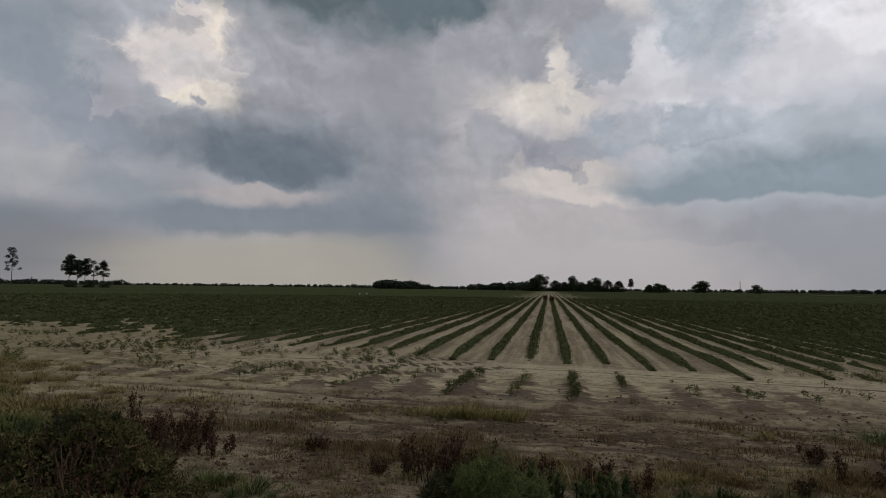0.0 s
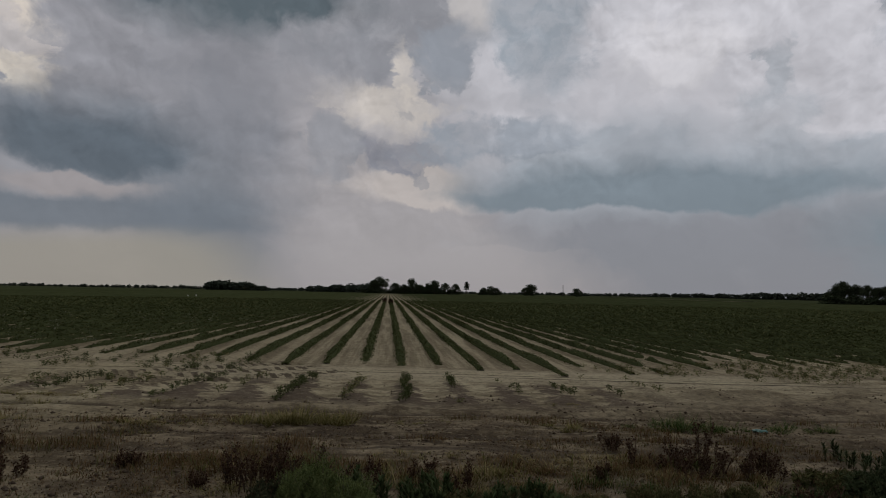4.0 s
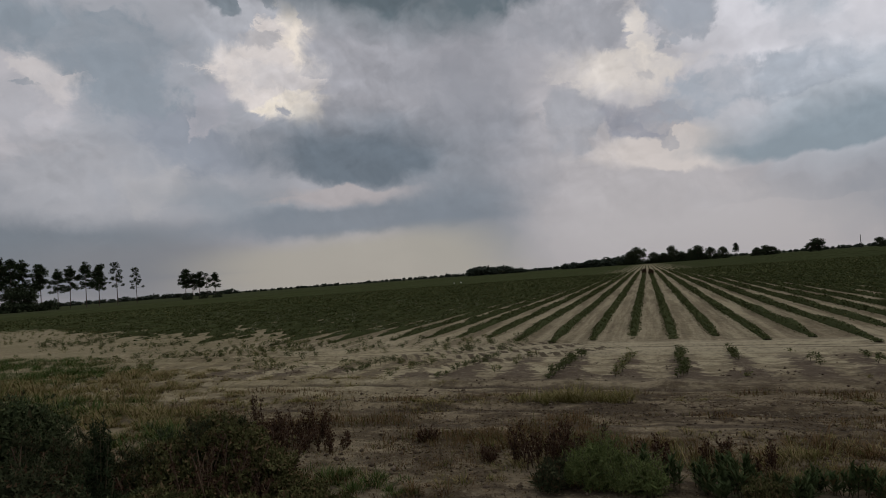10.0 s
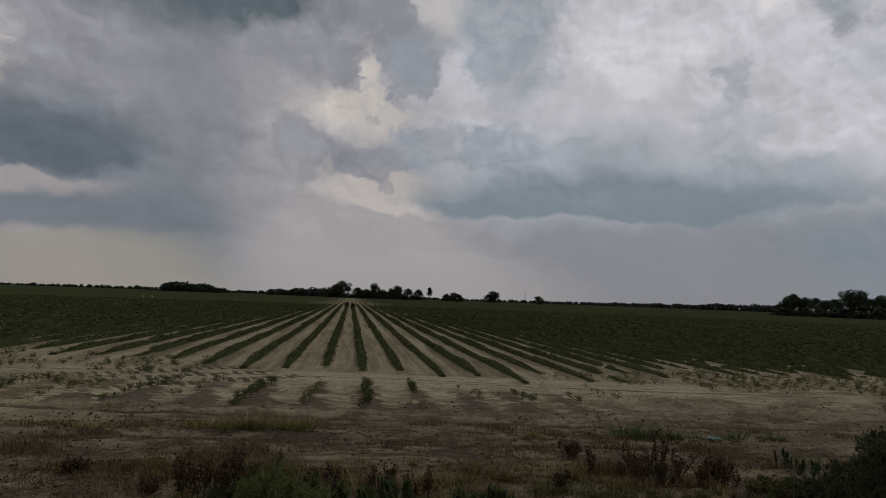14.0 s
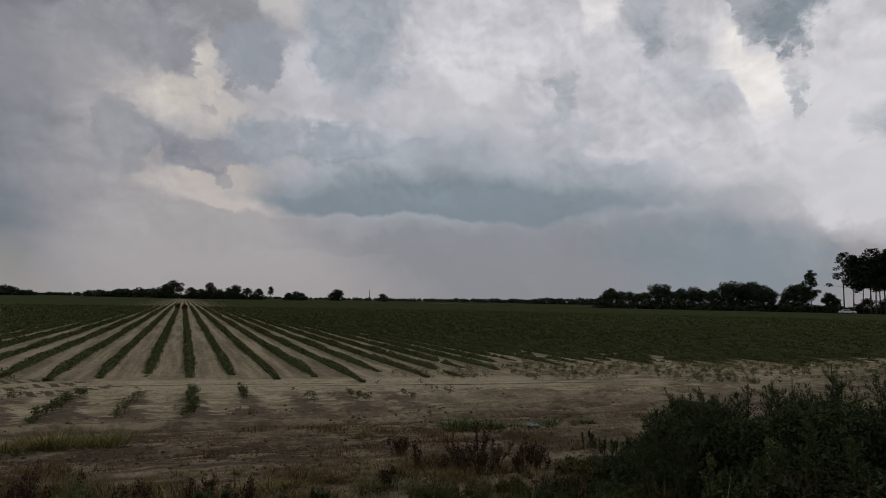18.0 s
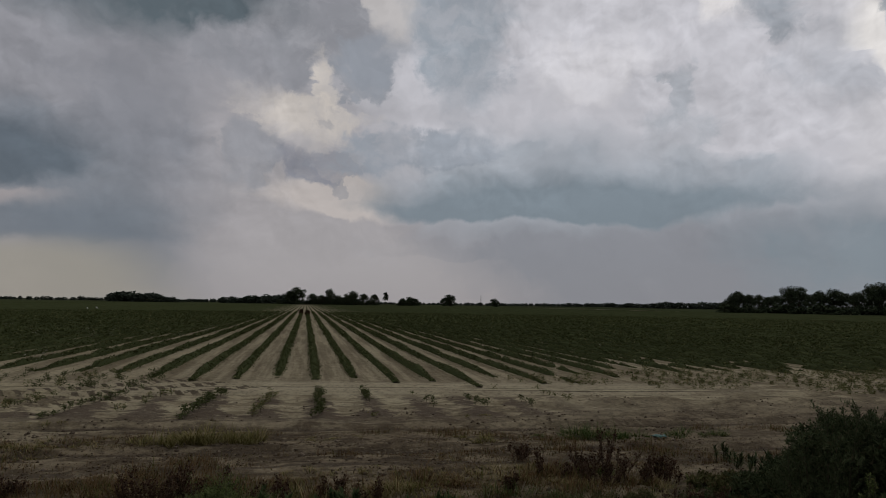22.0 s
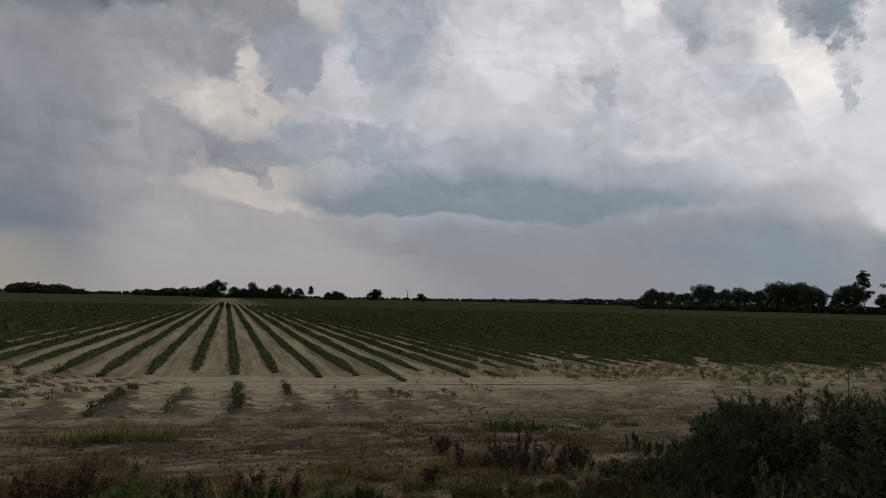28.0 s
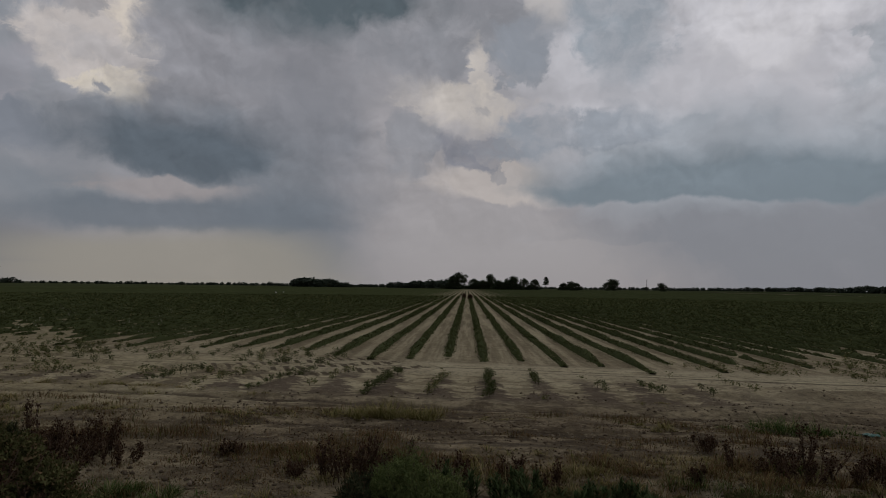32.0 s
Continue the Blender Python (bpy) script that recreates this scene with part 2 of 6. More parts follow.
bank(-37.2, 15.5, 2.1, 2.5, (0.99, 0.97, 1.02, 0.87, 0.87, 0.97, 0.93, 0.99, 1.08, 0.85, 0.81, 1), (154, 153, 160), 0.40, 0.40, 0.90, 0.70)
bank(-35.5, 23.6, 1.4, 0.7, (0.72, 0.66, 0.81, 0.99, 0.85, 0.99, 0.8, 0.73, 0.89, 0.84, 0.89, 1.08), (110, 118, 125), 0.50, 0.50, 0.90, 0.50)
bank(-32.1, 24.1, 0.9, 0.7, (0.9, 0.79, 0.9, 0.86, 1.02, 0.95, 0.73, 0.76, 1.08, 0.89, 0.81, 1.01), (116, 122, 130), 0.60, 0.60, 0.85, 0.60)
bank(-32.8, 13.2, 2.3, 1.5, (0.98, 0.85, 0.99, 0.95, 0.88, 0.72, 0.79, 1.01, 1.08, 0.82, 0.77, 0.83), (136, 139, 146), 0.50, 0.50, 0.90, 0.70)
bank(-23.1, 18.1, 6.4, 5.0, (0.68, 0.91, 0.97, 0.99, 0.98, 1.01, 0.93, 0.99, 0.83, 0.88, 1.08, 1.08), (149, 149, 155), 0.30, 0.30, 0.92, 0.60)
bank(-1.9, 23.6, 9.8, 6.3, (1.02, 1.11, 0.91, 0.86, 0.55, 0.71, 0.91, 1, 1.17, 0.65, 0.56, 0.67), (140, 141, 147), 0.45, 0.45, 0.90, 0.60)
bank(-18.6, 28.9, 22.4, 7.4, (0.91, 0.89, 0.84, 1.02, 0.96, 0.79, 0.78, 1.03, 0.97, 0.75, 0.79, 1.08), (88, 98, 104), 0.40, 0.40, 1.00, 0.40)
bank(4.4, 19.7, 2.7, 2.1, (0.86, 0.9, 1.01, 0.94, 0.87, 0.87, 0.92, 1.03, 0.96, 0.85, 0.88, 1.06), (136, 140, 147), 0.40, 0.40, 0.85, 0.60)
bank(-25.1, 11.9, 8.9, 3.4, (1.02, 0.88, 0.85, 0.91, 1.12, 1.05, 0.88, 0.86, 0.96, 0.96, 1, 1.04), (125, 130, 138), 0.60, 0.60, 0.90, 0.40)
bank(-25.3, 11.2, 8.1, 2.6, (0.95, 0.86, 0.89, 0.94, 1.09, 1.03, 0.92, 0.87, 0.93, 0.96, 1.06, 1.06), (94, 103, 112), 0.45, 1.00, 0.95, 0.45)
bank(-25.5, 7.7, 6.4, 1.0, (0.91, 1.05, 1, 0.85, 0.82, 1.02, 1.01, 1.18, 0.67, 0.78, 1.06, 1.02), (158, 152, 153), 0.80, 0.80, 0.85, 0.40)
bank(-23.9, 5.9, 14.8, 2.3, (1.03, 1.05, 0.91, 0.62, 0.6, 0.92, 0.84, 0.98, 1.15, 0.54, 0.43, 0.7), (112, 119, 128), 0.50, 0.90, 0.90, 0.35)
bank(-24.6, 1.6, 13.4, 2.7, (1.02, 1.17, 0.98, 0.87, 1.05, 1.14, 0.96, 1.02, 1.17, 0.98, 0.94, 1.14), (152, 147, 138), 0.70, 0.70, 0.85, 0.00)
bank(-0.8, 16.2, 5.6, 2.4, (0.8, 0.67, 0.76, 1.09, 1, 0.91, 0.96, 0.73, 0.88, 0.89, 0.98, 1.11), (196, 189, 183), 0.55, 0.55, 0.92, 0.60)
bank(1.3, 19.3, 1.6, 2.3, (0.65, 0.58, 0.6, 0.8, 1.05, 1.01, 0.7, 0.59, 0.67, 0.79, 0.97, 1.04), (209, 201, 193), 0.80, 0.80, 0.90, 0.70)
bank(7.2, 25.8, 2.6, 2.8, (0.83, 0.82, 0.81, 0.96, 0.99, 0.98, 0.9, 1.01, 0.8, 0.75, 0.94, 1.16), (194, 190, 189), 0.60, 0.60, 0.90, 0.50)
bank(2.2, 9.4, 6.3, 2.3, (1.03, 0.77, 0.69, 0.84, 1.14, 0.99, 0.8, 0.86, 0.83, 0.92, 1, 1.04), (191, 183, 179), 0.50, 0.50, 0.90, 0.40)
bank(0.5, 12.2, 4.5, 1.6, (0.78, 0.71, 0.84, 0.97, 0.87, 0.82, 0.98, 0.84, 0.84, 0.72, 0.87, 1.01), (140, 141, 150), 0.35, 0.35, 0.95, 0.70)
bank(-5.3, 12.8, 2.8, 2.9, (0.98, 0.81, 0.86, 0.96, 1.06, 0.96, 0.95, 0.95, 0.9, 0.87, 1.01, 1.07), (145, 146, 152), 0.50, 0.50, 0.85, 0.70)
bank(1.2, 15.9, 0.8, 0.4, (0.93, 1.01, 0.96, 0.89, 1.12, 1.09, 0.95, 1.11, 0.91, 0.85, 1.08, 1.16), (163, 161, 163), 0.70, 0.70, 0.70, 0.90)
bank(2.3, 10.1, 0.8, 0.7, (0.79, 0.83, 0.94, 0.97, 1, 0.78, 0.83, 1.13, 0.83, 0.78, 0.98, 1.01), (151, 150, 155), 0.50, 0.50, 0.90, 0.80)
bank(31.8, 4.0, 19.4, 6.3, (0.88, 0.81, 1.02, 0.97, 1.08, 1.04, 0.9, 1.02, 0.93, 0.89, 1.1, 1.16), (134, 136, 143), 0.55, 0.55, 0.95, 0.12)
bank(24.8, 11.0, 20.0, 4.9, (0.89, 0.81, 0.9, 0.76, 0.84, 0.97, 0.91, 0.72, 0.63, 0.9, 0.93, 0.8), (159, 165, 173), 0.70, 0.70, 0.90, 0.40)
bank(13.8, 23.8, 5.2, 5.5, (0.95, 0.94, 0.93, 1.03, 1.05, 0.95, 0.77, 1.07, 1.02, 0.84, 0.92, 1.13), (151, 159, 168), 0.50, 0.50, 0.92, 0.60)
bank(5.0, 20.9, 2.8, 3.3, (0.88, 0.99, 1.04, 0.9, 0.75, 0.77, 0.86, 1.14, 1.01, 0.82, 0.75, 0.91), (151, 156, 165), 0.50, 0.50, 0.90, 0.70)
bank(9.4, 13.7, 8.1, 2.3, (0.92, 1.01, 1.14, 0.62, 0.74, 0.89, 1.02, 0.96, 0.99, 0.81, 0.86, 0.83), (151, 157, 166), 0.45, 0.45, 0.92, 0.60)
bank(23.1, 9.2, 19.1, 2.8, (0.86, 0.96, 0.7, 0.6, 0.9, 0.88, 1.05, 0.87, 0.74, 0.87, 0.92, 0.86), (121, 132, 141), 0.30, 1.00, 0.95, 0.40)
bank(46.6, 3.9, 8.5, 3.6, (0.9, 0.97, 1.07, 0.9, 1.02, 1.15, 0.96, 1, 0.92, 1.04, 1.06, 1.13), (127, 138, 147), 0.90, 0.90, 0.85, 0.20)
bank(33.3, 18.7, 1.5, 1.7, (0.85, 0.8, 1.01, 1.03, 1.17, 0.88, 0.79, 0.97, 1.08, 0.87, 0.94, 1.21), (171, 175, 182), 0.70, 0.70, 0.85, 0.80)
bank(33.7, 14.8, 3.7, 1.9, (0.84, 0.87, 0.84, 0.87, 1.16, 0.97, 0.97, 0.82, 0.85, 0.91, 1.01, 1.1), (173, 177, 184), 0.80, 0.80, 0.85, 0.80)
bank(44.5, 18.7, 4.6, 2.8, (0.81, 0.7, 0.72, 0.9, 1.08, 1, 0.74, 0.69, 0.76, 1, 0.97, 1.12), (179, 181, 188), 0.70, 0.70, 0.85, 0.70)
bank(26.0, 20.6, 5.6, 3.1, (0.88, 0.85, 0.98, 0.93, 0.91, 0.77, 0.87, 0.94, 0.98, 0.87, 0.79, 0.95), (209, 207, 211), 0.80, 0.80, 0.80, 0.80)
bank(36.7, 26.5, 2.7, 2.6, (0.79, 0.82, 1.12, 1, 1.03, 0.84, 0.84, 1.14, 0.93, 0.84, 1.02, 1.04), (225, 221, 221), 0.60, 0.60, 0.90, 0.70)
bank(48.4, 19.5, 3.5, 4.8, (0.34, 0.26, 0.28, 0.45, 1.05, 0.88, 0.61, 0.31, 0.25, 0.28, 0.86, 0.78), (229, 225, 222), 0.60, 0.60, 0.92, 0.50)
bank(40.6, 23.7, 2.3, 3.3, (0.82, 0.75, 0.83, 0.99, 0.98, 0.9, 0.84, 0.8, 1, 0.86, 0.85, 1.1), (155, 161, 169), 0.50, 0.50, 0.90, 0.70)
bank(50.6, 23.9, 3.8, 3.9, (0.75, 0.74, 0.86, 0.92, 1.1, 0.84, 0.82, 1.03, 0.8, 0.76, 0.98, 1.07), (129, 139, 147), 0.32, 0.32, 0.95, 0.60)
bank(52.3, 16.5, 0.7, 1.4, (0.86, 0.89, 1.11, 0.99, 1.16, 1.05, 0.84, 0.91, 1.14, 0.97, 1.1, 1.13), (165, 169, 175), 0.60, 0.60, 0.85, 0.80)
bank(59.0, 13.7, 2.2, 1.6, (0.94, 0.95, 0.83, 0.87, 1.25, 0.98, 0.86, 1.01, 0.95, 0.83, 0.96, 1.25), (159, 166, 173), 0.70, 0.70, 0.85, 0.70)

# relief of the billows: each lump is lighter on the side of the light
def lit(scale, detail, rough, stretch, shift):
    a = wcell(soft_bent, scale, detail, rough, stretch)
    moved = wvec("ADD", soft_bent, shift).outputs[0]
    c = wcell(moved, scale, detail, rough, stretch)
    return wmath("SUBTRACT", c, a)


puff = wmath("MULTIPLY", lit(0.13, 2.0, 0.5, 1.25, (0.9, 1.5, 0.0)), 0.52)
puff = wmath("ADD", puff, wmath("MULTIPLY", lit(0.42, 2.0, 0.5, 1.2, (0.3, 0.5, 0.0)), 0.40))
# the lumps fade in and out
thick = wnode("ShaderNodeMapRange")
thick.interpolation_type = "SMOOTHSTEP"
thick.inputs["From Min"].default_value = 0.40
thick.inputs["From Max"].default_value = 0.62
thick.inputs["To Min"].default_value = 0.25
WT.links.new(wnoise(flat.outputs[0], 0.06, 2.0, 0.5, 1.2).outputs[0], thick.inputs["Value"])
puff = wmath("MULTIPLY", puff, thick.outputs[0])
wisp = wnoise(soft_bent, 0.10, 4.0, 0.5, 1.4)
puff = wmath("ADD", puff, wmath("MULTIPLY", wmath("SUBTRACT", wisp.outputs[0], 0.5), 0.16))
# banks of lumps with a firm edge
for scale, amount, seed_at in ((0.085, 0.075, 3.0), (0.21, 0.045, 17.0)):
    moved = wvec("ADD", soft_bent, (seed_at, seed_at * 1.7, 0.0)).outputs[0]
    bank = wnode("ShaderNodeMapRange")
    bank.interpolation_type = "SMOOTHSTEP"
    bank.inputs["From Min"].default_value = 0.465
    bank.inputs["From Max"].default_value = 0.555
    bank.inputs["To Min"].default_value = -amount / 2
    bank.inputs["To Max"].default_value = amount / 2
    WT.links.new(wnoise(moved, scale, 4.0, 0.48, 1.35).outputs[0], bank.inputs["Value"])
    puff = wmath("ADD", puff, bank.outputs[0])
haze = wnode("ShaderNodeMapRange")
haze.inputs["From Min"].default_value = 2.5
haze.inputs["From Max"].default_value = 13.0
haze.inputs["To Min"].default_value = 0.10
WT.links.new(height, haze.inputs["Value"])
lump = wvec("SCALE", shade[0], None)
WT.links.new(wmath("MULTIPLY_ADD", puff, haze.outputs[0], 1.0), lump.inputs["Scale"])
# thin clear sky behind the cloud cover
SUN_EL, SUN_AZ = radians(58), radians(25)
clear = wnode("ShaderNodeTexSky")
clear.sky_type = "NISHITA"
clear.sun_disc = False
clear.sun_elevation, clear.sun_rotation = SUN_EL, SUN_AZ
thin = wvec("SCALE", clear.outputs[0], None)
thin.inputs["Scale"].default_value = 0.06
cover = wnode("ShaderNodeMix", kind="RGBA")
cover.inputs["Factor"].default_value = 0.97
WT.links.new(thin.outputs[0], cover.inputs[6])
WT.links.new(lump.outputs[0], cover.inputs[7])
back = wnode("ShaderNodeBackground")
WT.links.new(cover.outputs[2], back.inputs["Color"])
back.inputs["Strength"].default_value = 1.0
WT.links.new(back.outputs[0], wnode("ShaderNodeOutputWorld").inputs["Surface"])

sun = new("sun", bpy.data.lights.new("sun", "SUN"))
sun.data.energy, sun.data.angle, sun.data.color = 0.5, radians(50), (1.0, 0.93, 0.82)
sun.matrix_world = look((0, 0, 50), (-50 * math.sin(SUN_AZ) / math.tan(SUN_EL), -50 * math.cos(SUN_AZ) / math.tan(SUN_EL), 0))


# ---- materials ----
class Nodes:
    """A node material under construction."""

    def __init__(self, name, rough=0.8, gloss=0.3):
        self.mat = bpy.data.materials.new(name)
        self.mat.use_nodes = True
        self.t = self.mat.node_tree
        self.p = self.t.nodes["Principled BSDF"]
        self.p.inputs["Roughness"].default_value = rough
        self.p.inputs["Specular IOR Level"].default_value = gloss
        self.at = self.t.nodes.new("ShaderNodeTexCoord").outputs["Object"]

    def put(self, value, socket):
        if isinstance(value, (int, float, tuple)):
            socket.default_value = value
        else:
            self.t.links.new(value, socket)

    def noise(self, scale, detail=4.0, rough=0.55, stretch=(1, 1, 1), vector=None):
        m = self.t.nodes.new("ShaderNodeMapping")
        m.inputs["Scale"].default_value = stretch
        self.t.links.new(vector or self.at, m.inputs["Vector"])
        n = self.t.nodes.new("ShaderNodeTexNoise")
        n.inputs["Scale"].default_value = scale
        n.inputs["Detail"].default_value = detail
        n.inputs["Roughness"].default_value = rough
        self.t.links.new(m.outputs[0], n.inputs["Vector"])
        return n.outputs[0]

    def span(self, value, a, b, c=0.0, d=1.0):
        n = self.t.nodes.new("ShaderNodeMapRange")
        n.interpolation_type = "SMOOTHSTEP"
        for v, s in zip((value, a, b, c, d), n.inputs):
            self.put(v, s)
        return n.outputs[0]

    def math(self, op, a, b=0.0):
        n = self.t.nodes.new("ShaderNodeMath")
        n.operation = op
        self.put(a, n.inputs[0])
        self.put(b, n.inputs[1])
        return n.outputs[0]

    def mix(self, factor, a, b, blend="MIX"):
        n = self.t.nodes.new("ShaderNodeMix")
        n.data_type, n.blend_type = "RGBA", blend
        self.put(factor, n.inputs["Factor"])
        self.put(a if not isinstance(a, tuple) else (*a, 1.0)[:4], n.inputs[6])
        self.put(b if not isinstance(b, tuple) else (*b, 1.0)[:4], n.inputs[7])
        return n.outputs[2]

    def xyz(self):
        n = self.t.nodes.new("ShaderNodeSeparateXYZ")
        self.t.links.new(self.at, n.inputs[0])
        return n.outputs

    def island(self):
        return self.t.nodes.new("ShaderNodeNewGeometry").outputs["Random Per Island"]

    def each(self):
        return self.t.nodes.new("ShaderNodeObjectInfo").outputs["Random"]

    def done(self, colour, bump=None, strength=0.3, distance=0.02):
        self.put(colour if not isinstance(colour, tuple) else (*colour, 1.0)[:4], self.p.inputs["Base Color"])
        if bump is not None:
            b = self.t.nodes.new("ShaderNodeBump")
            b.inputs["Strength"].default_value = strength
            b.inputs["Distance"].default_value = distance
            self.t.links.new(bump, b.inputs["Height"])
            self.t.links.new(b.outputs[0], self.p.inputs["Normal"])
        return self.mat


def leaf_mat(name, dark, light, dry, dry_share=0.06, rough=0.55, patch=1.2):
    n = Nodes(name, max(rough, 0.7), 0.0)
    r = n.island()
    c = n.mix(r, dark, light)
    c = n.mix(n.span(n.noise(patch, 3.0), 0.35, 0.7), c, n.mix(0.6, c, dark))
    c = n.mix(n.span(r, 1.0 - dry_share - 0.02, 1.0 - dry_share), c, dry)
    return n.done(c)


def bark_mat(name, a, b):
    n = Nodes(name, 0.9, 0.2)
    g = n.noise(6.0, 5.0, 0.6, (1, 1, 0.2))
    return n.done(n.mix(n.span(g, 0.3, 0.7), a, b), g, 0.5)


MAT = {
    "crop": leaf_mat("crop_leaves", (0.058, 0.068, 0.027), (0.108, 0.120, 0.050), (0.18, 0.17, 0.08), 0.04),
    "canopy": leaf_mat("crop_canopy", (0.049, 0.057, 0.025), (0.069, 0.079, 0.036), (0.05, 0.06, 0.02), 0.0, 0.8, 0.35),
    "yellowcrop": leaf_mat("yellowish_crop", (0.085, 0.095, 0.036), (0.21, 0.20, 0.095), (0.25, 0.20, 0.10), 0.12),
    "farcanopy": leaf_mat("far_crop_canopy", (0.048, 0.055, 0.027), (0.061, 0.068, 0.033), (0.03, 0.03, 0.01), 0.0, 0.9, 0.05),
    "pale": leaf_mat("pale_weed", (0.12, 0.13, 0.07), (0.24, 0.25, 0.16), (0.35, 0.33, 0.26), 0.25),
    "yellow": leaf_mat("yellow_grass", (0.125, 0.118, 0.040), (0.235, 0.200, 0.080), (0.30, 0.24, 0.11), 0.2),
    "green_grass": leaf_mat("green_grass", (0.045, 0.075, 0.020), (0.09, 0.12, 0.04), (0.25, 0.21, 0.10), 0.12),
    "olive": leaf_mat("olive_weed_leaves", (0.050, 0.052, 0.020), (0.165, 0.160, 0.068), (0.16, 0.11, 0.06), 0.15, 0.6, 3.5),
    "straw": leaf_mat("straw_grass", (0.19, 0.150, 0.070), (0.34, 0.27, 0.135), (0.10, 0.11, 0.03), 0.2),
    "brown": leaf_mat("dead_leaves", (0.040, 0.023, 0.016), (0.105, 0.062, 0.038), (0.14, 0.10, 0.055), 0.12, 0.8),
    "bush": leaf_mat("bush_leaves", (0.032, 0.044, 0.021), (0.118, 0.138, 0.066), (0.10, 0.09, 0.05), 0.05, 0.55, 3.5),
    "ragweed": leaf_mat("ragweed_leaves", (0.078, 0.102, 0.036), (0.190, 0.220, 0.082), (0.15, 0.15, 0.05), 0.04),
    "lance": leaf_mat("lance_leaves", (0.042, 0.060, 0.024), (0.092, 0.118, 0.052), (0.10, 0.085, 0.04), 0.06),
    "dusky": leaf_mat("dusky_leaves", (0.026, 0.032, 0.017), (0.092, 0.098, 0.050), (0.085, 0.055, 0.033), 0.12, 0.55, 3.5),
    "pine": leaf_mat("pine_needles", (0.026, 0.038, 0.019), (0.052, 0.068, 0.033), (0.06, 0.05, 0.03), 0.04, 0.7),
    "oak": leaf_mat("oak_leaves", (0.036, 0.047, 0.027), (0.075, 0.092, 0.050), (0.06, 0.06, 0.03), 0.03, 0.7),
    # distance haze is put into this leaf colour: greyer and lighter
    "far": leaf_mat("hazed_far_leaves", (0.045, 0.056, 0.042), (0.070, 0.082, 0.060), (0.05, 0.05, 0.03), 0.03, 0.9, 0.05),
    "deadgrass": leaf_mat("dead_grass", (0.095, 0.058, 0.028), (0.22, 0.145, 0.070), (0.10, 0.10, 0.035), 0.2, 0.9),
    "litter": leaf_mat("litter", (0.055, 0.036, 0.022), (0.14, 0.095, 0.055), (0.24, 0.18, 0.10), 0.15, 0.9),
    "clod": leaf_mat("clods", (0.075, 0.056, 0.040), (0.17, 0.132, 0.095), (0.22, 0.175, 0.13), 0.08, 0.95),
    "bark": bark_mat("pine_bark", (0.055, 0.040, 0.030), (0.11, 0.08, 0.06)),
    "stem": bark_mat("weed_stem", (0.035, 0.034, 0.018), (0.07, 0.06, 0.03)),
    "dead_stem": bark_mat("dead_stem", (0.05, 0.032, 0.022), (0.12, 0.08, 0.05)),
    "wood": bark_mat("grey_post_wood", (0.035, 0.030, 0.026), (0.08, 0.07, 0.06)),
}


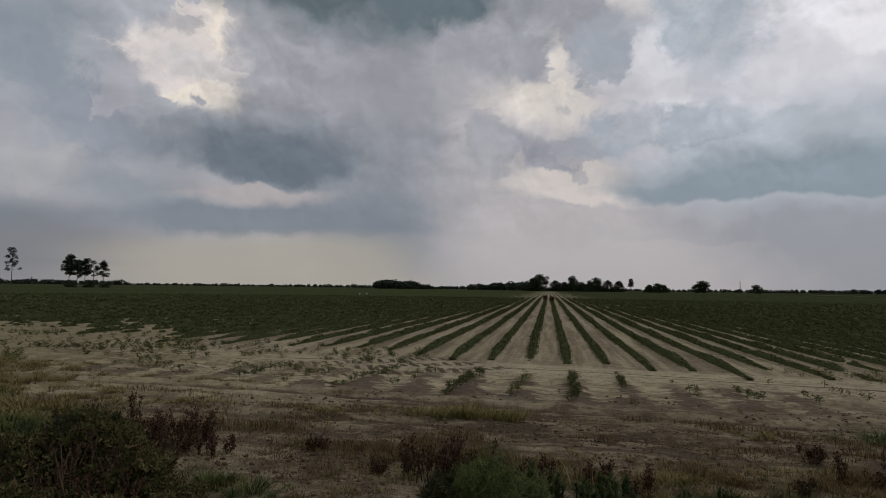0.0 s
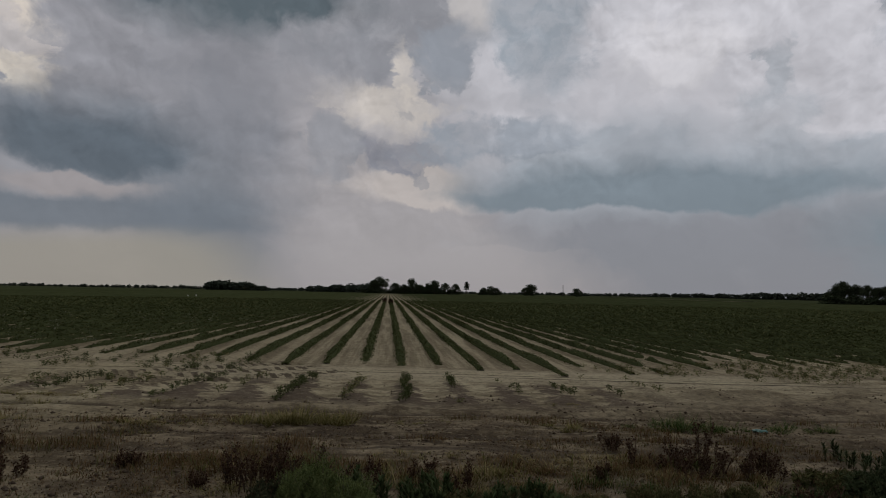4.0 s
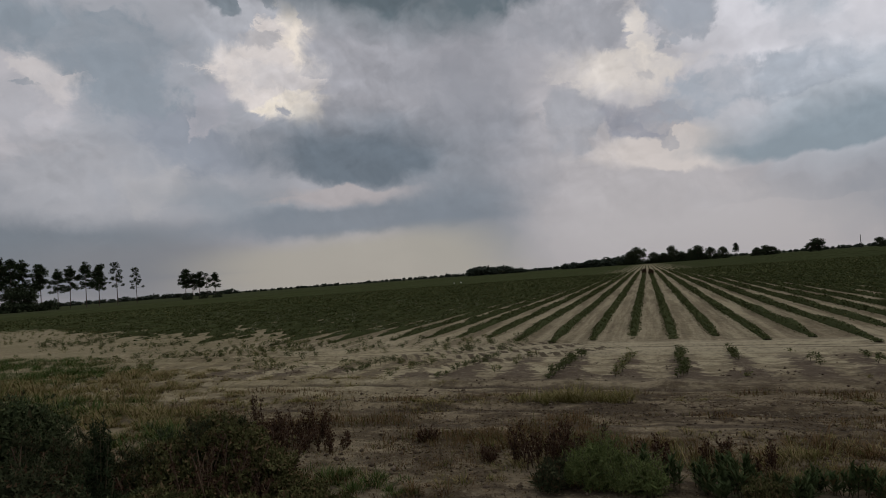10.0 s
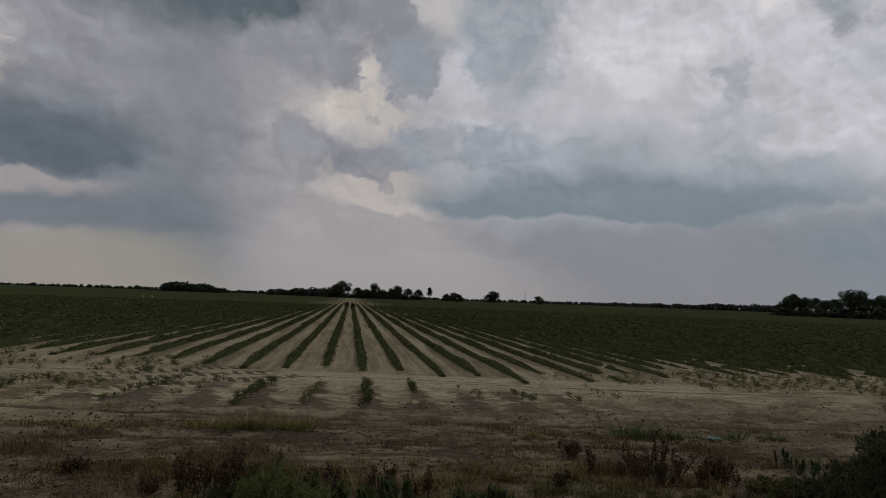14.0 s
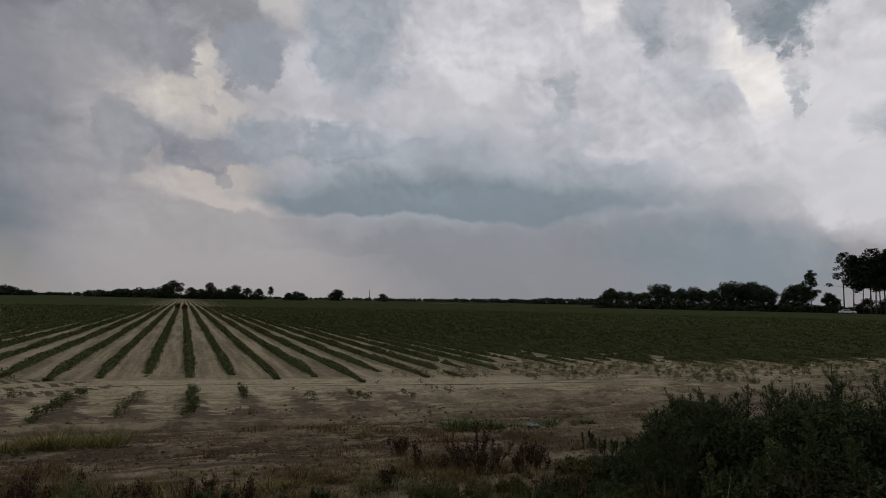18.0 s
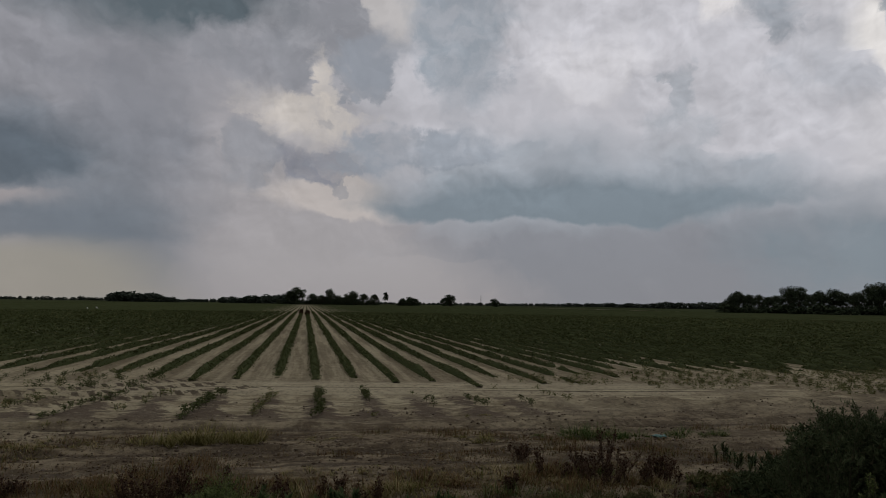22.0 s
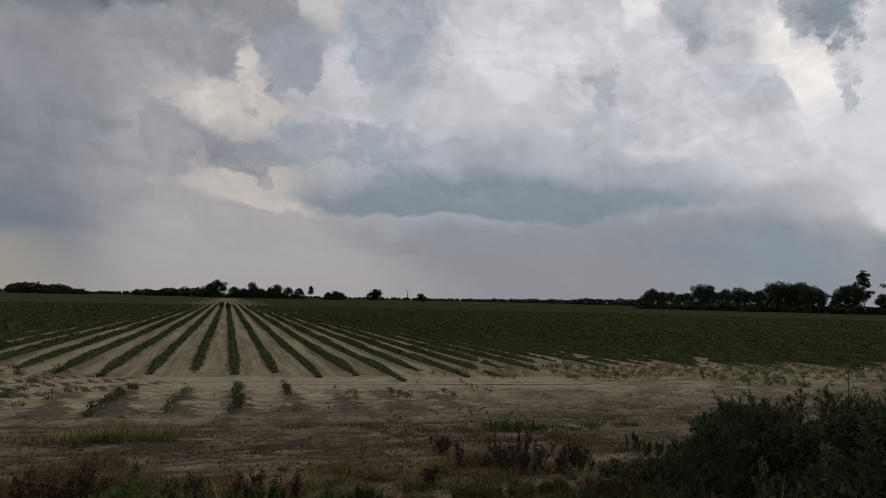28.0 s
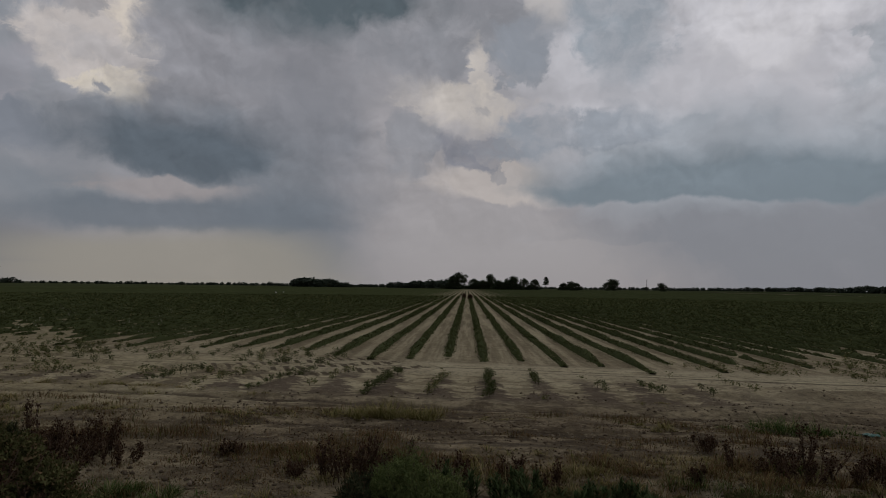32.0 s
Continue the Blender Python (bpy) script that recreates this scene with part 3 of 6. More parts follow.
def ground_mat():
    n = Nodes("sandy_soil", 0.95, 0.03)
    x, y, z = n.xyz()
    wob = n.math("MULTIPLY", n.math("SUBTRACT", n.noise(0.35, 4.0), 0.5), 5.0)
    fine = n.noise(9.0, 6.0, 0.7)
    mid = n.noise(1.6, 5.0, 0.6, (0.6, 1.4, 1))
    big = n.noise(0.22, 3.0, 0.5)
    streak = n.noise(1.7, 7.0, 0.66, (0.62, 1.25, 1))
    crumb = n.noise(4.2, 5.0, 0.65, (0.6, 1.3, 1))
    sand = n.mix(n.span(streak, 0.40, 0.60), (0.200, 0.153, 0.094), (0.41, 0.333, 0.217))
    sand = n.mix(n.span(big, 0.42, 0.62, 0.0, 0.6), sand, (0.46, 0.380, 0.250))
    sand = n.mix(n.span(crumb, 0.50, 0.36, 0.0, 0.55), sand, (0.16, 0.12, 0.08))
    # damp brown soil of the farm track, ragged towards the field
    soil = n.mix(n.span(streak, 0.40, 0.62), (0.088, 0.063, 0.040), (0.240, 0.183, 0.119))
    soil = n.mix(n.span(crumb, 0.50, 0.36, 0.0, 0.65), soil, (0.045, 0.030, 0.020))
    soil = n.mix(n.span(mid, 0.58, 0.72, 0.0, 0.6), soil, (0.29, 0.225, 0.150))
    edge = n.math("ADD", n.math("ADD", y, wob), n.math("MULTIPLY", n.math("MAXIMUM", n.math("SUBTRACT", x, 3.0), 0.0), -0.17))
    edge = n.math("ADD", edge, n.math("MULTIPLY", n.math("MAXIMUM", n.math("SUBTRACT", -1.5, x), 0.0), 0.32))
    c = n.mix(n.span(edge, 8.9, 12.2), soil, sand)
    # pale dry patches in the foreground
    pale = n.math("MULTIPLY", n.span(n.noise(0.55, 4.0, 0.6), 0.52, 0.62), n.span(y, 7.0, 5.8))
    c = n.mix(n.math("MULTIPLY", pale, 0.45), c, (0.30, 0.238, 0.160))
    # browner, trodden sand towards the bushes
    trod = n.math("MULTIPLY", n.span(x, 3.5, 7.0), n.span(n.noise(1.6, 8.0, 0.72, (0.5, 1.5, 1)), 0.42, 0.58))
    c = n.mix(n.math("MULTIPLY", n.math("MULTIPLY", trod, n.span(y, 18.0, 14.5)), 0.6), c, (0.175, 0.135, 0.090))
    # damp clods between the headland rows
    clod = n.math("ADD", n.math("MULTIPLY", n.noise(1.1, 6.0, 0.68, (0.7, 1.4, 1)), 0.5), n.math("MULTIPLY", n.noise(4.5, 6.0, 0.7, (0.7, 1.5, 1)), 0.5))
    band = n.math("MULTIPLY", n.math("MULTIPLY", n.span(y, 9.8, 10.8), n.span(y, 13.7, 12.2)), n.span(x, 6.5, 3.5))
    ridge = n.math("COSINE", n.math("MULTIPLY", n.math("SUBTRACT", x, 0.36), 2 * math.pi / 0.93))
    clod = n.math("ADD", clod, n.math("MULTIPLY", ridge, 0.075))
    clod = n.math("ADD", clod, n.span(y, 11.4, 10.4, 0.0, 0.10))
    c = n.mix(n.math("MULTIPLY", band, n.span(clod, 0.49, 0.55, 0.0, 0.92)), c, (0.110, 0.080, 0.058))
    # wheel tracks between the rows
    lane = n.math("SINE", n.math("MULTIPLY", n.math("SUBTRACT", x, 0.36), 2 * math.pi / 0.93))
    lane = n.math("MULTIPLY", n.math("ABSOLUTE", lane), n.span(n.noise(0.8, 5.0, 0.65, (1.0, 0.16, 1)), 0.32, 0.54))
    c = n.mix(n.math("MULTIPLY", n.math("MULTIPLY", lane, n.span(y, 14.5, 15.6)), 0.85), c, (0.160, 0.122, 0.080))
    # sand drawn out along the rows
    drawn = n.noise(1.0, 5.0, 0.6, (3.2, 0.14, 1))
    drawn = n.mix(n.span(drawn, 0.40, 0.60), (0.185, 0.141, 0.088), (0.40, 0.325, 0.212))
    c = n.mix(n.math("MULTIPLY", n.span(y, 14.7, 16.2), 0.62), c, drawn)
    # pale packed sand of the lane across the row ends
    packed = n.math("MULTIPLY", n.math("MULTIPLY", n.span(y, 13.0, 13.4), n.span(y, 15.5, 14.8)), n.math("MULTIPLY", n.span(x, -7.0, -3.0), n.span(x, 13.0, 8.0)))
    c = n.mix(n.math("MULTIPLY", packed, n.span(mid, 0.30, 0.55, 0.25, 0.65)), c, (0.43, 0.355, 0.240))
    # thin ruts along the lane, the shade inside them painted as dark lines
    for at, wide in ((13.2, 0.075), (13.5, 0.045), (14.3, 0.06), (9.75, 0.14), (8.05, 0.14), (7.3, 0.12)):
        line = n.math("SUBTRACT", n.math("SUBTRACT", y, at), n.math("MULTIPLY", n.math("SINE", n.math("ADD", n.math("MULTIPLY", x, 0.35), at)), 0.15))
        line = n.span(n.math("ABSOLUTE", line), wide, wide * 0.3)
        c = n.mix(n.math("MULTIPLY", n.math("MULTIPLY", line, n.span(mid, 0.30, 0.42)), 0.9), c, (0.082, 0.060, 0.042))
    # dry straw litter beside the field
    litter = n.math("MULTIPLY", n.span(n.noise(0.5, 5.0, 0.65), 0.40, 0.60), n.span(x, -2.5, -6.5))
    litter = n.math("MULTIPLY", litter, n.span(y, 16.5, 12.0))
    c = n.mix(n.math("MULTIPLY", litter, 0.55), c, (0.27, 0.212, 0.118))
    dull = n.math("MULTIPLY", n.span(n.noise(0.6, 5.0, 0.65, (0.7, 1.3, 1)), 0.42, 0.58), n.span(x, -6.0, -14.0))
    c = n.mix(n.span(x, -9.0, -17.0, 0.0, 0.6), c, (0.27, 0.215, 0.128))
    c = n.mix(n.math("MULTIPLY", dull, 0.7), c, (0.23, 0.187, 0.108))
    # tread bars where a tractor turned, drawn in a darker colour
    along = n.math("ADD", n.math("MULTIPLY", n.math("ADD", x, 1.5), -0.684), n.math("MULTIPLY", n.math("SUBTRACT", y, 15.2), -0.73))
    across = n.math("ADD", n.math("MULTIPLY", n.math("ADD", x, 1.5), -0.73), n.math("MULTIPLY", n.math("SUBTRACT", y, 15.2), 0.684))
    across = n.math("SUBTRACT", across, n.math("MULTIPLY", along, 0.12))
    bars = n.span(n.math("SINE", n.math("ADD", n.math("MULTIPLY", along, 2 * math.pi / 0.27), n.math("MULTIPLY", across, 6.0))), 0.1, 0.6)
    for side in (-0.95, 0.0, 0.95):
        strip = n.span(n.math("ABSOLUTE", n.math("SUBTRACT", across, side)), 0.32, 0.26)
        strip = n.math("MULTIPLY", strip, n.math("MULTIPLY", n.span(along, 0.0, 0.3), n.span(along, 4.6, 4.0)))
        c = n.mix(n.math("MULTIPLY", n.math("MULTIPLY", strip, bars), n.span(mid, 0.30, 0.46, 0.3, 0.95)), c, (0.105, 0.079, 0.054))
    # far land is grown over
    away = n.math("POWER", n.math("ADD", n.math("MULTIPLY", x, x), n.math("MULTIPLY", y, y)), 0.5)
    c = n.mix(n.span(away, 380.0, 430.0), c, n.mix(n.noise(0.02, 4.0), (0.030, 0.036, 0.016), (0.06, 0.062, 0.03)))
    # grains and clods
    c = n.mix(n.span(fine, 0.52, 0.36, 0.0, 0.85), c, n.mix(0.45, c, (0.04, 0.03, 0.024)))
    c = n.mix(n.span(fine, 0.56, 0.70, 0.0, 0.35), c, (0.44, 0.365, 0.25))
    c = n.mix(n.span(n.noise(40.0, 3.0), 0.55, 0.75, 0.0, 0.22), c, (0.48, 0.42, 0.33))
    c = n.mix(1.0, c, (0.955, 1.0, 1.0), "MULTIPLY")
    relief = n.math("ADD", n.math("ADD", fine, n.math("MULTIPLY", crumb, 1.5)), n.math("MULTIPLY", streak, 0.8))
    return n.done(c, relief, 1.0, 0.03)


def plain_mat(name, a, b, rough=0.6, gloss=0.4, scale=4.0, metal=0.0):
    n = Nodes(name, rough, gloss)
    n.p.inputs["Metallic"].default_value = metal
    return n.done(n.mix(n.span(n.noise(scale, 5.0), 0.35, 0.7), a, b))


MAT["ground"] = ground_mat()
MAT["car_paint"] = plain_mat("white_car_paint", (0.62, 0.62, 0.60), (0.74, 0.74, 0.72), 0.35)
MAT["car_glass"] = plain_mat("dark_car_glass", (0.02, 0.022, 0.025), (0.03, 0.032, 0.035), 0.08, 0.5)
MAT["rubber"] = plain_mat("black_rubber", (0.018, 0.018, 0.018), (0.03, 0.03, 0.03), 0.8)
MAT["rim"] = plain_mat("grey_rim", (0.35, 0.35, 0.36), (0.45, 0.45, 0.45), 0.4, 0.5, 4.0, 0.8)
MAT["white_cloth"] = plain_mat("white_flag_plastic", (0.62, 0.62, 0.58), (0.75, 0.75, 0.70), 0.6)
MAT["teal_plastic"] = plain_mat("teal_plastic", (0.05, 0.13, 0.11), (0.09, 0.21, 0.18), 0.4)
MAT["shed"] = plain_mat("grey_shed_boards", (0.30, 0.31, 0.32), (0.42, 0.43, 0.43), 0.8, 0.2, 1.0)
MAT["bank"] = plain_mat("straw_bank", (0.16, 0.125, 0.075), (0.30, 0.235, 0.15), 0.95, 0.05, 0.8)


# ---- mesh helpers ----
def mesh_of(name, verts, faces, material, smooth=False):
    me = bpy.data.meshes.new(name)
    me.from_pydata(verts if isinstance(verts, list) else verts.tolist(), [], faces if isinstance(faces, list) else faces.tolist())
    me.materials.append(material)
    if smooth:
        me.shade_smooth()
    return me


def part(name, mesh, parent, label=""):
    ob = new(name, mesh)
    ob.parent = parent
    if label:
        ob["label"] = label
    return ob


def thing(name, label, category, group="", kind="", at=(0, 0, 0), turn=0.0, mesh=None):
    ob = new(name, mesh)
    ob.matrix_world = pose(*at, 0, 0, turn)
    return tagged(ob, label, category, group, kind)


class Soup:
    """Collects pieces of one mesh."""

    def __init__(self):
        self.v, self.f, self.n = [], [], 0

    def add(self, verts, faces):
        v = np.asarray(verts, float).reshape(-1, 3)
        self.v.append(v)
        by = {}
        for f in ([faces] if isinstance(faces, np.ndarray) else faces):
            if isinstance(f, np.ndarray):
                self.f.append(f + self.n)
            else:
                by.setdefault(len(f), []).append(f)
        for fs in by.values():
            self.f.append(np.array(fs) + self.n)
        self.n += len(v)

    def tube(self, pts, radii, sides=5):
        pts = [Vector(p) for p in pts]
        vs = []
        for i, p in enumerate(pts):
            d = (pts[min(i + 1, len(pts) - 1)] - pts[max(i - 1, 0)]).normalized()
            u = d.orthogonal().normalized()
            w = d.cross(u)
            for s in range(sides):
                a = 2 * math.pi * s / sides
                vs.append(tuple(p + radii[i] * (u * math.cos(a) + w * math.sin(a))))
        fs = []
        for i in range(len(pts) - 1):
            for s in range(sides):
                a, b = i * sides + s, i * sides + (s + 1) % sides
                fs.append([a, b, b + sides, a + sides])
        fs.append(list(range((len(pts) - 1) * sides, len(pts) * sides)))
        self.add(vs, fs)

    def leaves(self, centres, size, rng, lift=0.4, slim=0.32, droop=0.15, simple=False):
        """Folded rhombic leaves at the centres, pointing all ways."""
        c = np.asarray(centres, float)
        n = len(c)
        if n == 0:
            return
        a = rng.uniform(0, 2 * np.pi, n)
        e = np.clip(rng.normal(lift, 0.45, n), -1.3, 1.4)
        d = np.stack([np.cos(a) * np.cos(e), np.sin(a) * np.cos(e), np.sin(e)], 1)
        s = np.cross(d, rng.normal(0, 1, (n, 3)) * [0.5, 0.5, 1.0] + [0, 0, 0.8])
        s /= np.linalg.norm(s, axis=1)[:, None] + 1e-9
        up = np.cross(s, d)
        L = (size * rng.uniform(0.6, 1.25, n))[:, None]
        mid = c + d * L * 0.5
        if simple:
            v = np.stack([c + s * L * slim, c - s * L * slim, c + d * L * 1.1 - [0, 0, 1] * L * droop], 1).reshape(-1, 3)
            self.add(v, np.arange(n * 3).reshape(-1, 3))
            return
        v = np.stack([c, mid + s * L * slim + up * L * 0.1, c + d * L - [0, 0, 1] * L * droop, mid - s * L * slim + up * L * 0.1], 1).reshape(-1, 3)
        i = np.arange(n)[:, None] * 4
        self.add(v, np.concatenate([i, i + 1, i + 2, i + 3], 1))

    def blades(self, base, length, rng, spread=0.5, width=0.012, turn=None, tilt=None):
        b = np.asarray(base, float)
        n = len(b)
        a = rng.uniform(0, 2 * np.pi, n) if turn is None else turn
        t = np.abs(rng.normal(0, spread, n)) if tilt is None else tilt
        d = np.stack([np.cos(a) * np.sin(t), np.sin(a) * np.sin(t), np.cos(t)], 1)
        L = (length * rng.uniform(0.45, 1.2, n))[:, None]
        s = np.stack([-np.sin(a), np.cos(a), 0 * a], 1)
        w = width * rng.uniform(0.6, 1.4, n)[:, None]
        m = b + d * L * 0.55
        out = np.stack([np.cos(a), np.sin(a), -0.2 + 0 * a], 1)
        tip = b + d * L + out * L * 0.22
        v = np.stack([b - s * w, b + s * w, m + s * w * 0.8, m - s * w * 0.8, tip], 1).reshape(-1, 3)
        i = np.arange(n) * 5
        self.add(v, [np.stack([i, i + 1, i + 2, i + 3], 1), np.stack([i + 3, i + 2, i + 4], 1)])

    def mesh(self, name, material, smooth=False):
        me = bpy.data.meshes.new(name)
        if self.n:
            v = np.concatenate(self.v).astype(np.float32)
            size = np.concatenate([np.full(len(f), f.shape[1]) for f in self.f]).astype(np.int32)
            loops = np.concatenate([f.ravel() for f in self.f]).astype(np.int32)
            me.vertices.add(len(v))
            me.vertices.foreach_set("co", v.ravel())
            me.loops.add(len(loops))
            me.loops.foreach_set("vertex_index", loops)
            me.polygons.add(len(size))
            me.polygons.foreach_set("loop_start", np.concatenate([[0], np.cumsum(size)[:-1]]).astype(np.int32))
            me.polygons.foreach_set("loop_total", size)
            me.update(calc_edges=True)
        me.materials.append(material)
        if smooth:
            me.shade_smooth()
        return me


def lattice(x, y, seed):
    """Smooth value noise, 0 to 1, on arrays."""
    x, y = np.asarray(x, float), np.asarray(y, float)
    xi, yi = np.floor(x), np.floor(y)
    fx, fy = x - xi, y - yi
    fx, fy = fx * fx * (3 - 2 * fx), fy * fy * (3 - 2 * fy)

    def h(a, b):
        v = np.sin(a * 127.1 + b * 311.7 + seed * 74.7) * 43758.5453
        return v - np.floor(v)

    return (h(xi, yi) * (1 - fx) + h(xi + 1, yi) * fx) * (1 - fy) + (h(xi, yi + 1) * (1 - fx) + h(xi + 1, yi + 1) * fx) * fy


def fbm(x, y, seed, octaves=4):
    s, a, t = 0.0, 1.0, 0.0
    for o in range(octaves):
        s = s + a * lattice(x * 2 ** o, y * 2 ** o, seed + o * 17)
        t += a
        a *= 0.5
    return s / t


# ---- ground ----
ROW0, GAP = 0.36, 0.93


def field_edge(x):
    """Where the crop begins, as a distance ahead."""
    x = np.asarray(x, float)
    left = 15.2 + np.clip(-x - 3.0, 0, 14) * 0.24 + np.clip(-x - 17.0, 0, 23) * 0.63 + np.clip(-x - 40.0, 0, None) * 0.25
    right = 15.3 + np.clip(x - 6.5, 0, 4) * 0.60 - np.clip(x - 12.0, 0, 20) * 0.10
    return np.where(x < 0, left, right)


def slope(x, y):
    """The lie of the land near the track: it falls gently to one side."""
    x, y = np.asarray(x, float), np.asarray(y, float)
    return -0.018 * x * np.exp(-(x * x + (y - 12.0) ** 2) / 900.0)


def seat(x, y):
    """Where a place paced out from the eye lies on the sloping land."""
    s = 1.0
    for _ in range(4):
        s = (1.85 - float(slope(x * s, y * s))) / 1.85
    return x * s, y * s


def relief(x, y):
    x, y = np.asarray(x, float), np.asarray(y, float)
    z = slope(x, y)
    near = np.exp(-np.maximum(np.hypot(x, y - 10) - 18, 0) / 10.0)
    calm = 1.0 - 0.85 * np.clip((y - field_edge(x) + 0.3) / 1.0, 0, 1)
    packed = calm * (1.0 - 0.8 * np.clip((y - 12.9) / 0.5, 0, 1) * np.clip((15.4 - y) / 0.5, 0, 1) * np.clip((x + 5) / 2, 0, 1))
    z = z + near * packed * 0.05 * (fbm(x * 0.7, y * 0.9, 3) - 0.5)
    rough = np.clip((13.4 - y) / 1.5, 0, 1) * np.clip((y - 4) / 2, 0, 1)
    z = z + near * rough * 0.08 * (fbm(x * 1.6, y * 2.6, 9) - 0.5)
    z = z + near * packed * (0.012 + 0.035 * np.clip((fbm(x * 0.8, y * 1.3, 61, 3) - 0.48) / 0.1, 0, 1)) * (fbm(x * 5.0, y * 5.5, 5, 3) - 0.5)
    # wheel-churned sand beside the row ends
    churn = np.clip((x - 3.0) / 2.0, 0, 1) * np.clip((y - 9.0) / 1.0, 0, 1) * np.clip((14.5 - y) / 1.5, 0, 1)
    z = z + near * churn * (0.055 * (fbm(x * 1.9, y * 5.2, 71, 3) - 0.5) + 0.02 * np.sin((y + 0.06 * x) * 2 * np.pi / 0.42) * np.clip((fbm(x * 0.6, y * 0.8, 73, 2) - 0.4) / 0.2, 0, 1))
    # planting ridges
    e = field_edge(x) - 0.3
    infield = np.clip((y - e) / 1.0, 0, 1)
    head = np.clip((y - 10.2) / 0.6, 0, 1) * np.clip((13.1 - y) / 0.5, 0, 1) * (np.abs(x) < 8)
    ph = np.cos(2 * np.pi * (x - ROW0) / GAP)
    z = z + near * (infield * 0.022 + head * 0.014) * ph
    # heaps of earth beside the row ends
    for mx, my, high in ((4.9, 12.0, 0.10), (6.2, 11.8, 0.13), (7.4, 12.2, 0.12), (8.9, 11.6, 0.14), (10.4, 11.9, 0.12), (3.6, 11.3, 0.06)):
        z = z + high * np.exp(-((x - mx) / 0.50) ** 2 - ((y - my) / 0.30) ** 2)
    # tread marks where a tractor turned
    t, s = (x + 1.5) * -0.684 + (y - 15.2) * -0.73, (x + 1.5) * -0.73 + (y - 15.2) * 0.684
    for side in (-0.9, 0.0, 0.75):
        bar = np.clip(1 - np.abs(s - side - 0.12 * t) / 0.26, 0, 1) ** 0.5 * ((t > 0) & (t < 4.6))
        z = z + 0.05 * bar * np.sin(t * 2 * np.pi / 0.26) - 0.03 * bar
    # ruts of the lane across the row ends, and of the track
    for at, deep in ((13.2, 0.05), (14.3, 0.025), (9.75, 0.05), (8.05, 0.04)):
        w = at + 0.15 * np.sin(x * 0.35 + at)
        z = z - near * deep * np.exp(-((y - w) / 0.13) ** 2) + near * deep * 0.6 * np.exp(-((y - w - 0.28) / 0.12) ** 2)
    return z


def graded(a, b, step, far, grow):
    """Even steps from a to b, then growing ones out to far on both sides."""
    mid = list(np.arange(a, b + step / 2, step))
    hi, s = [mid[-1]], step
    while hi[-1] < far:
        s *= grow
        hi.append(hi[-1] + s)
    lo, s = [mid[0]], step
    while lo[-1] > -far:
        s *= grow
        lo.append(lo[-1] - s)
    return np.array(lo[:0:-1] + mid + hi[1:])


gx, gy = graded(-13, 13, 0.11, 4200, 1.09), graded(4.5, 19, 0.075, 4200, 1.09)
GX, GY = np.meshgrid(gx, gy)
GV = np.stack([GX.ravel(), GY.ravel(), relief(GX, GY).ravel()], 1)
ii, jj = np.meshgrid(np.arange(len(gy) - 1), np.arange(len(gx) - 1), indexing="ij")
base = (ii * len(gx) + jj).ravel()
GF = np.stack([base, base + 1, base + 1 + len(gx), base + len(gx)], 1)
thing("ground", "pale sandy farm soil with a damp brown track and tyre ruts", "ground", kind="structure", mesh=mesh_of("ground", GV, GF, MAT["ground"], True))


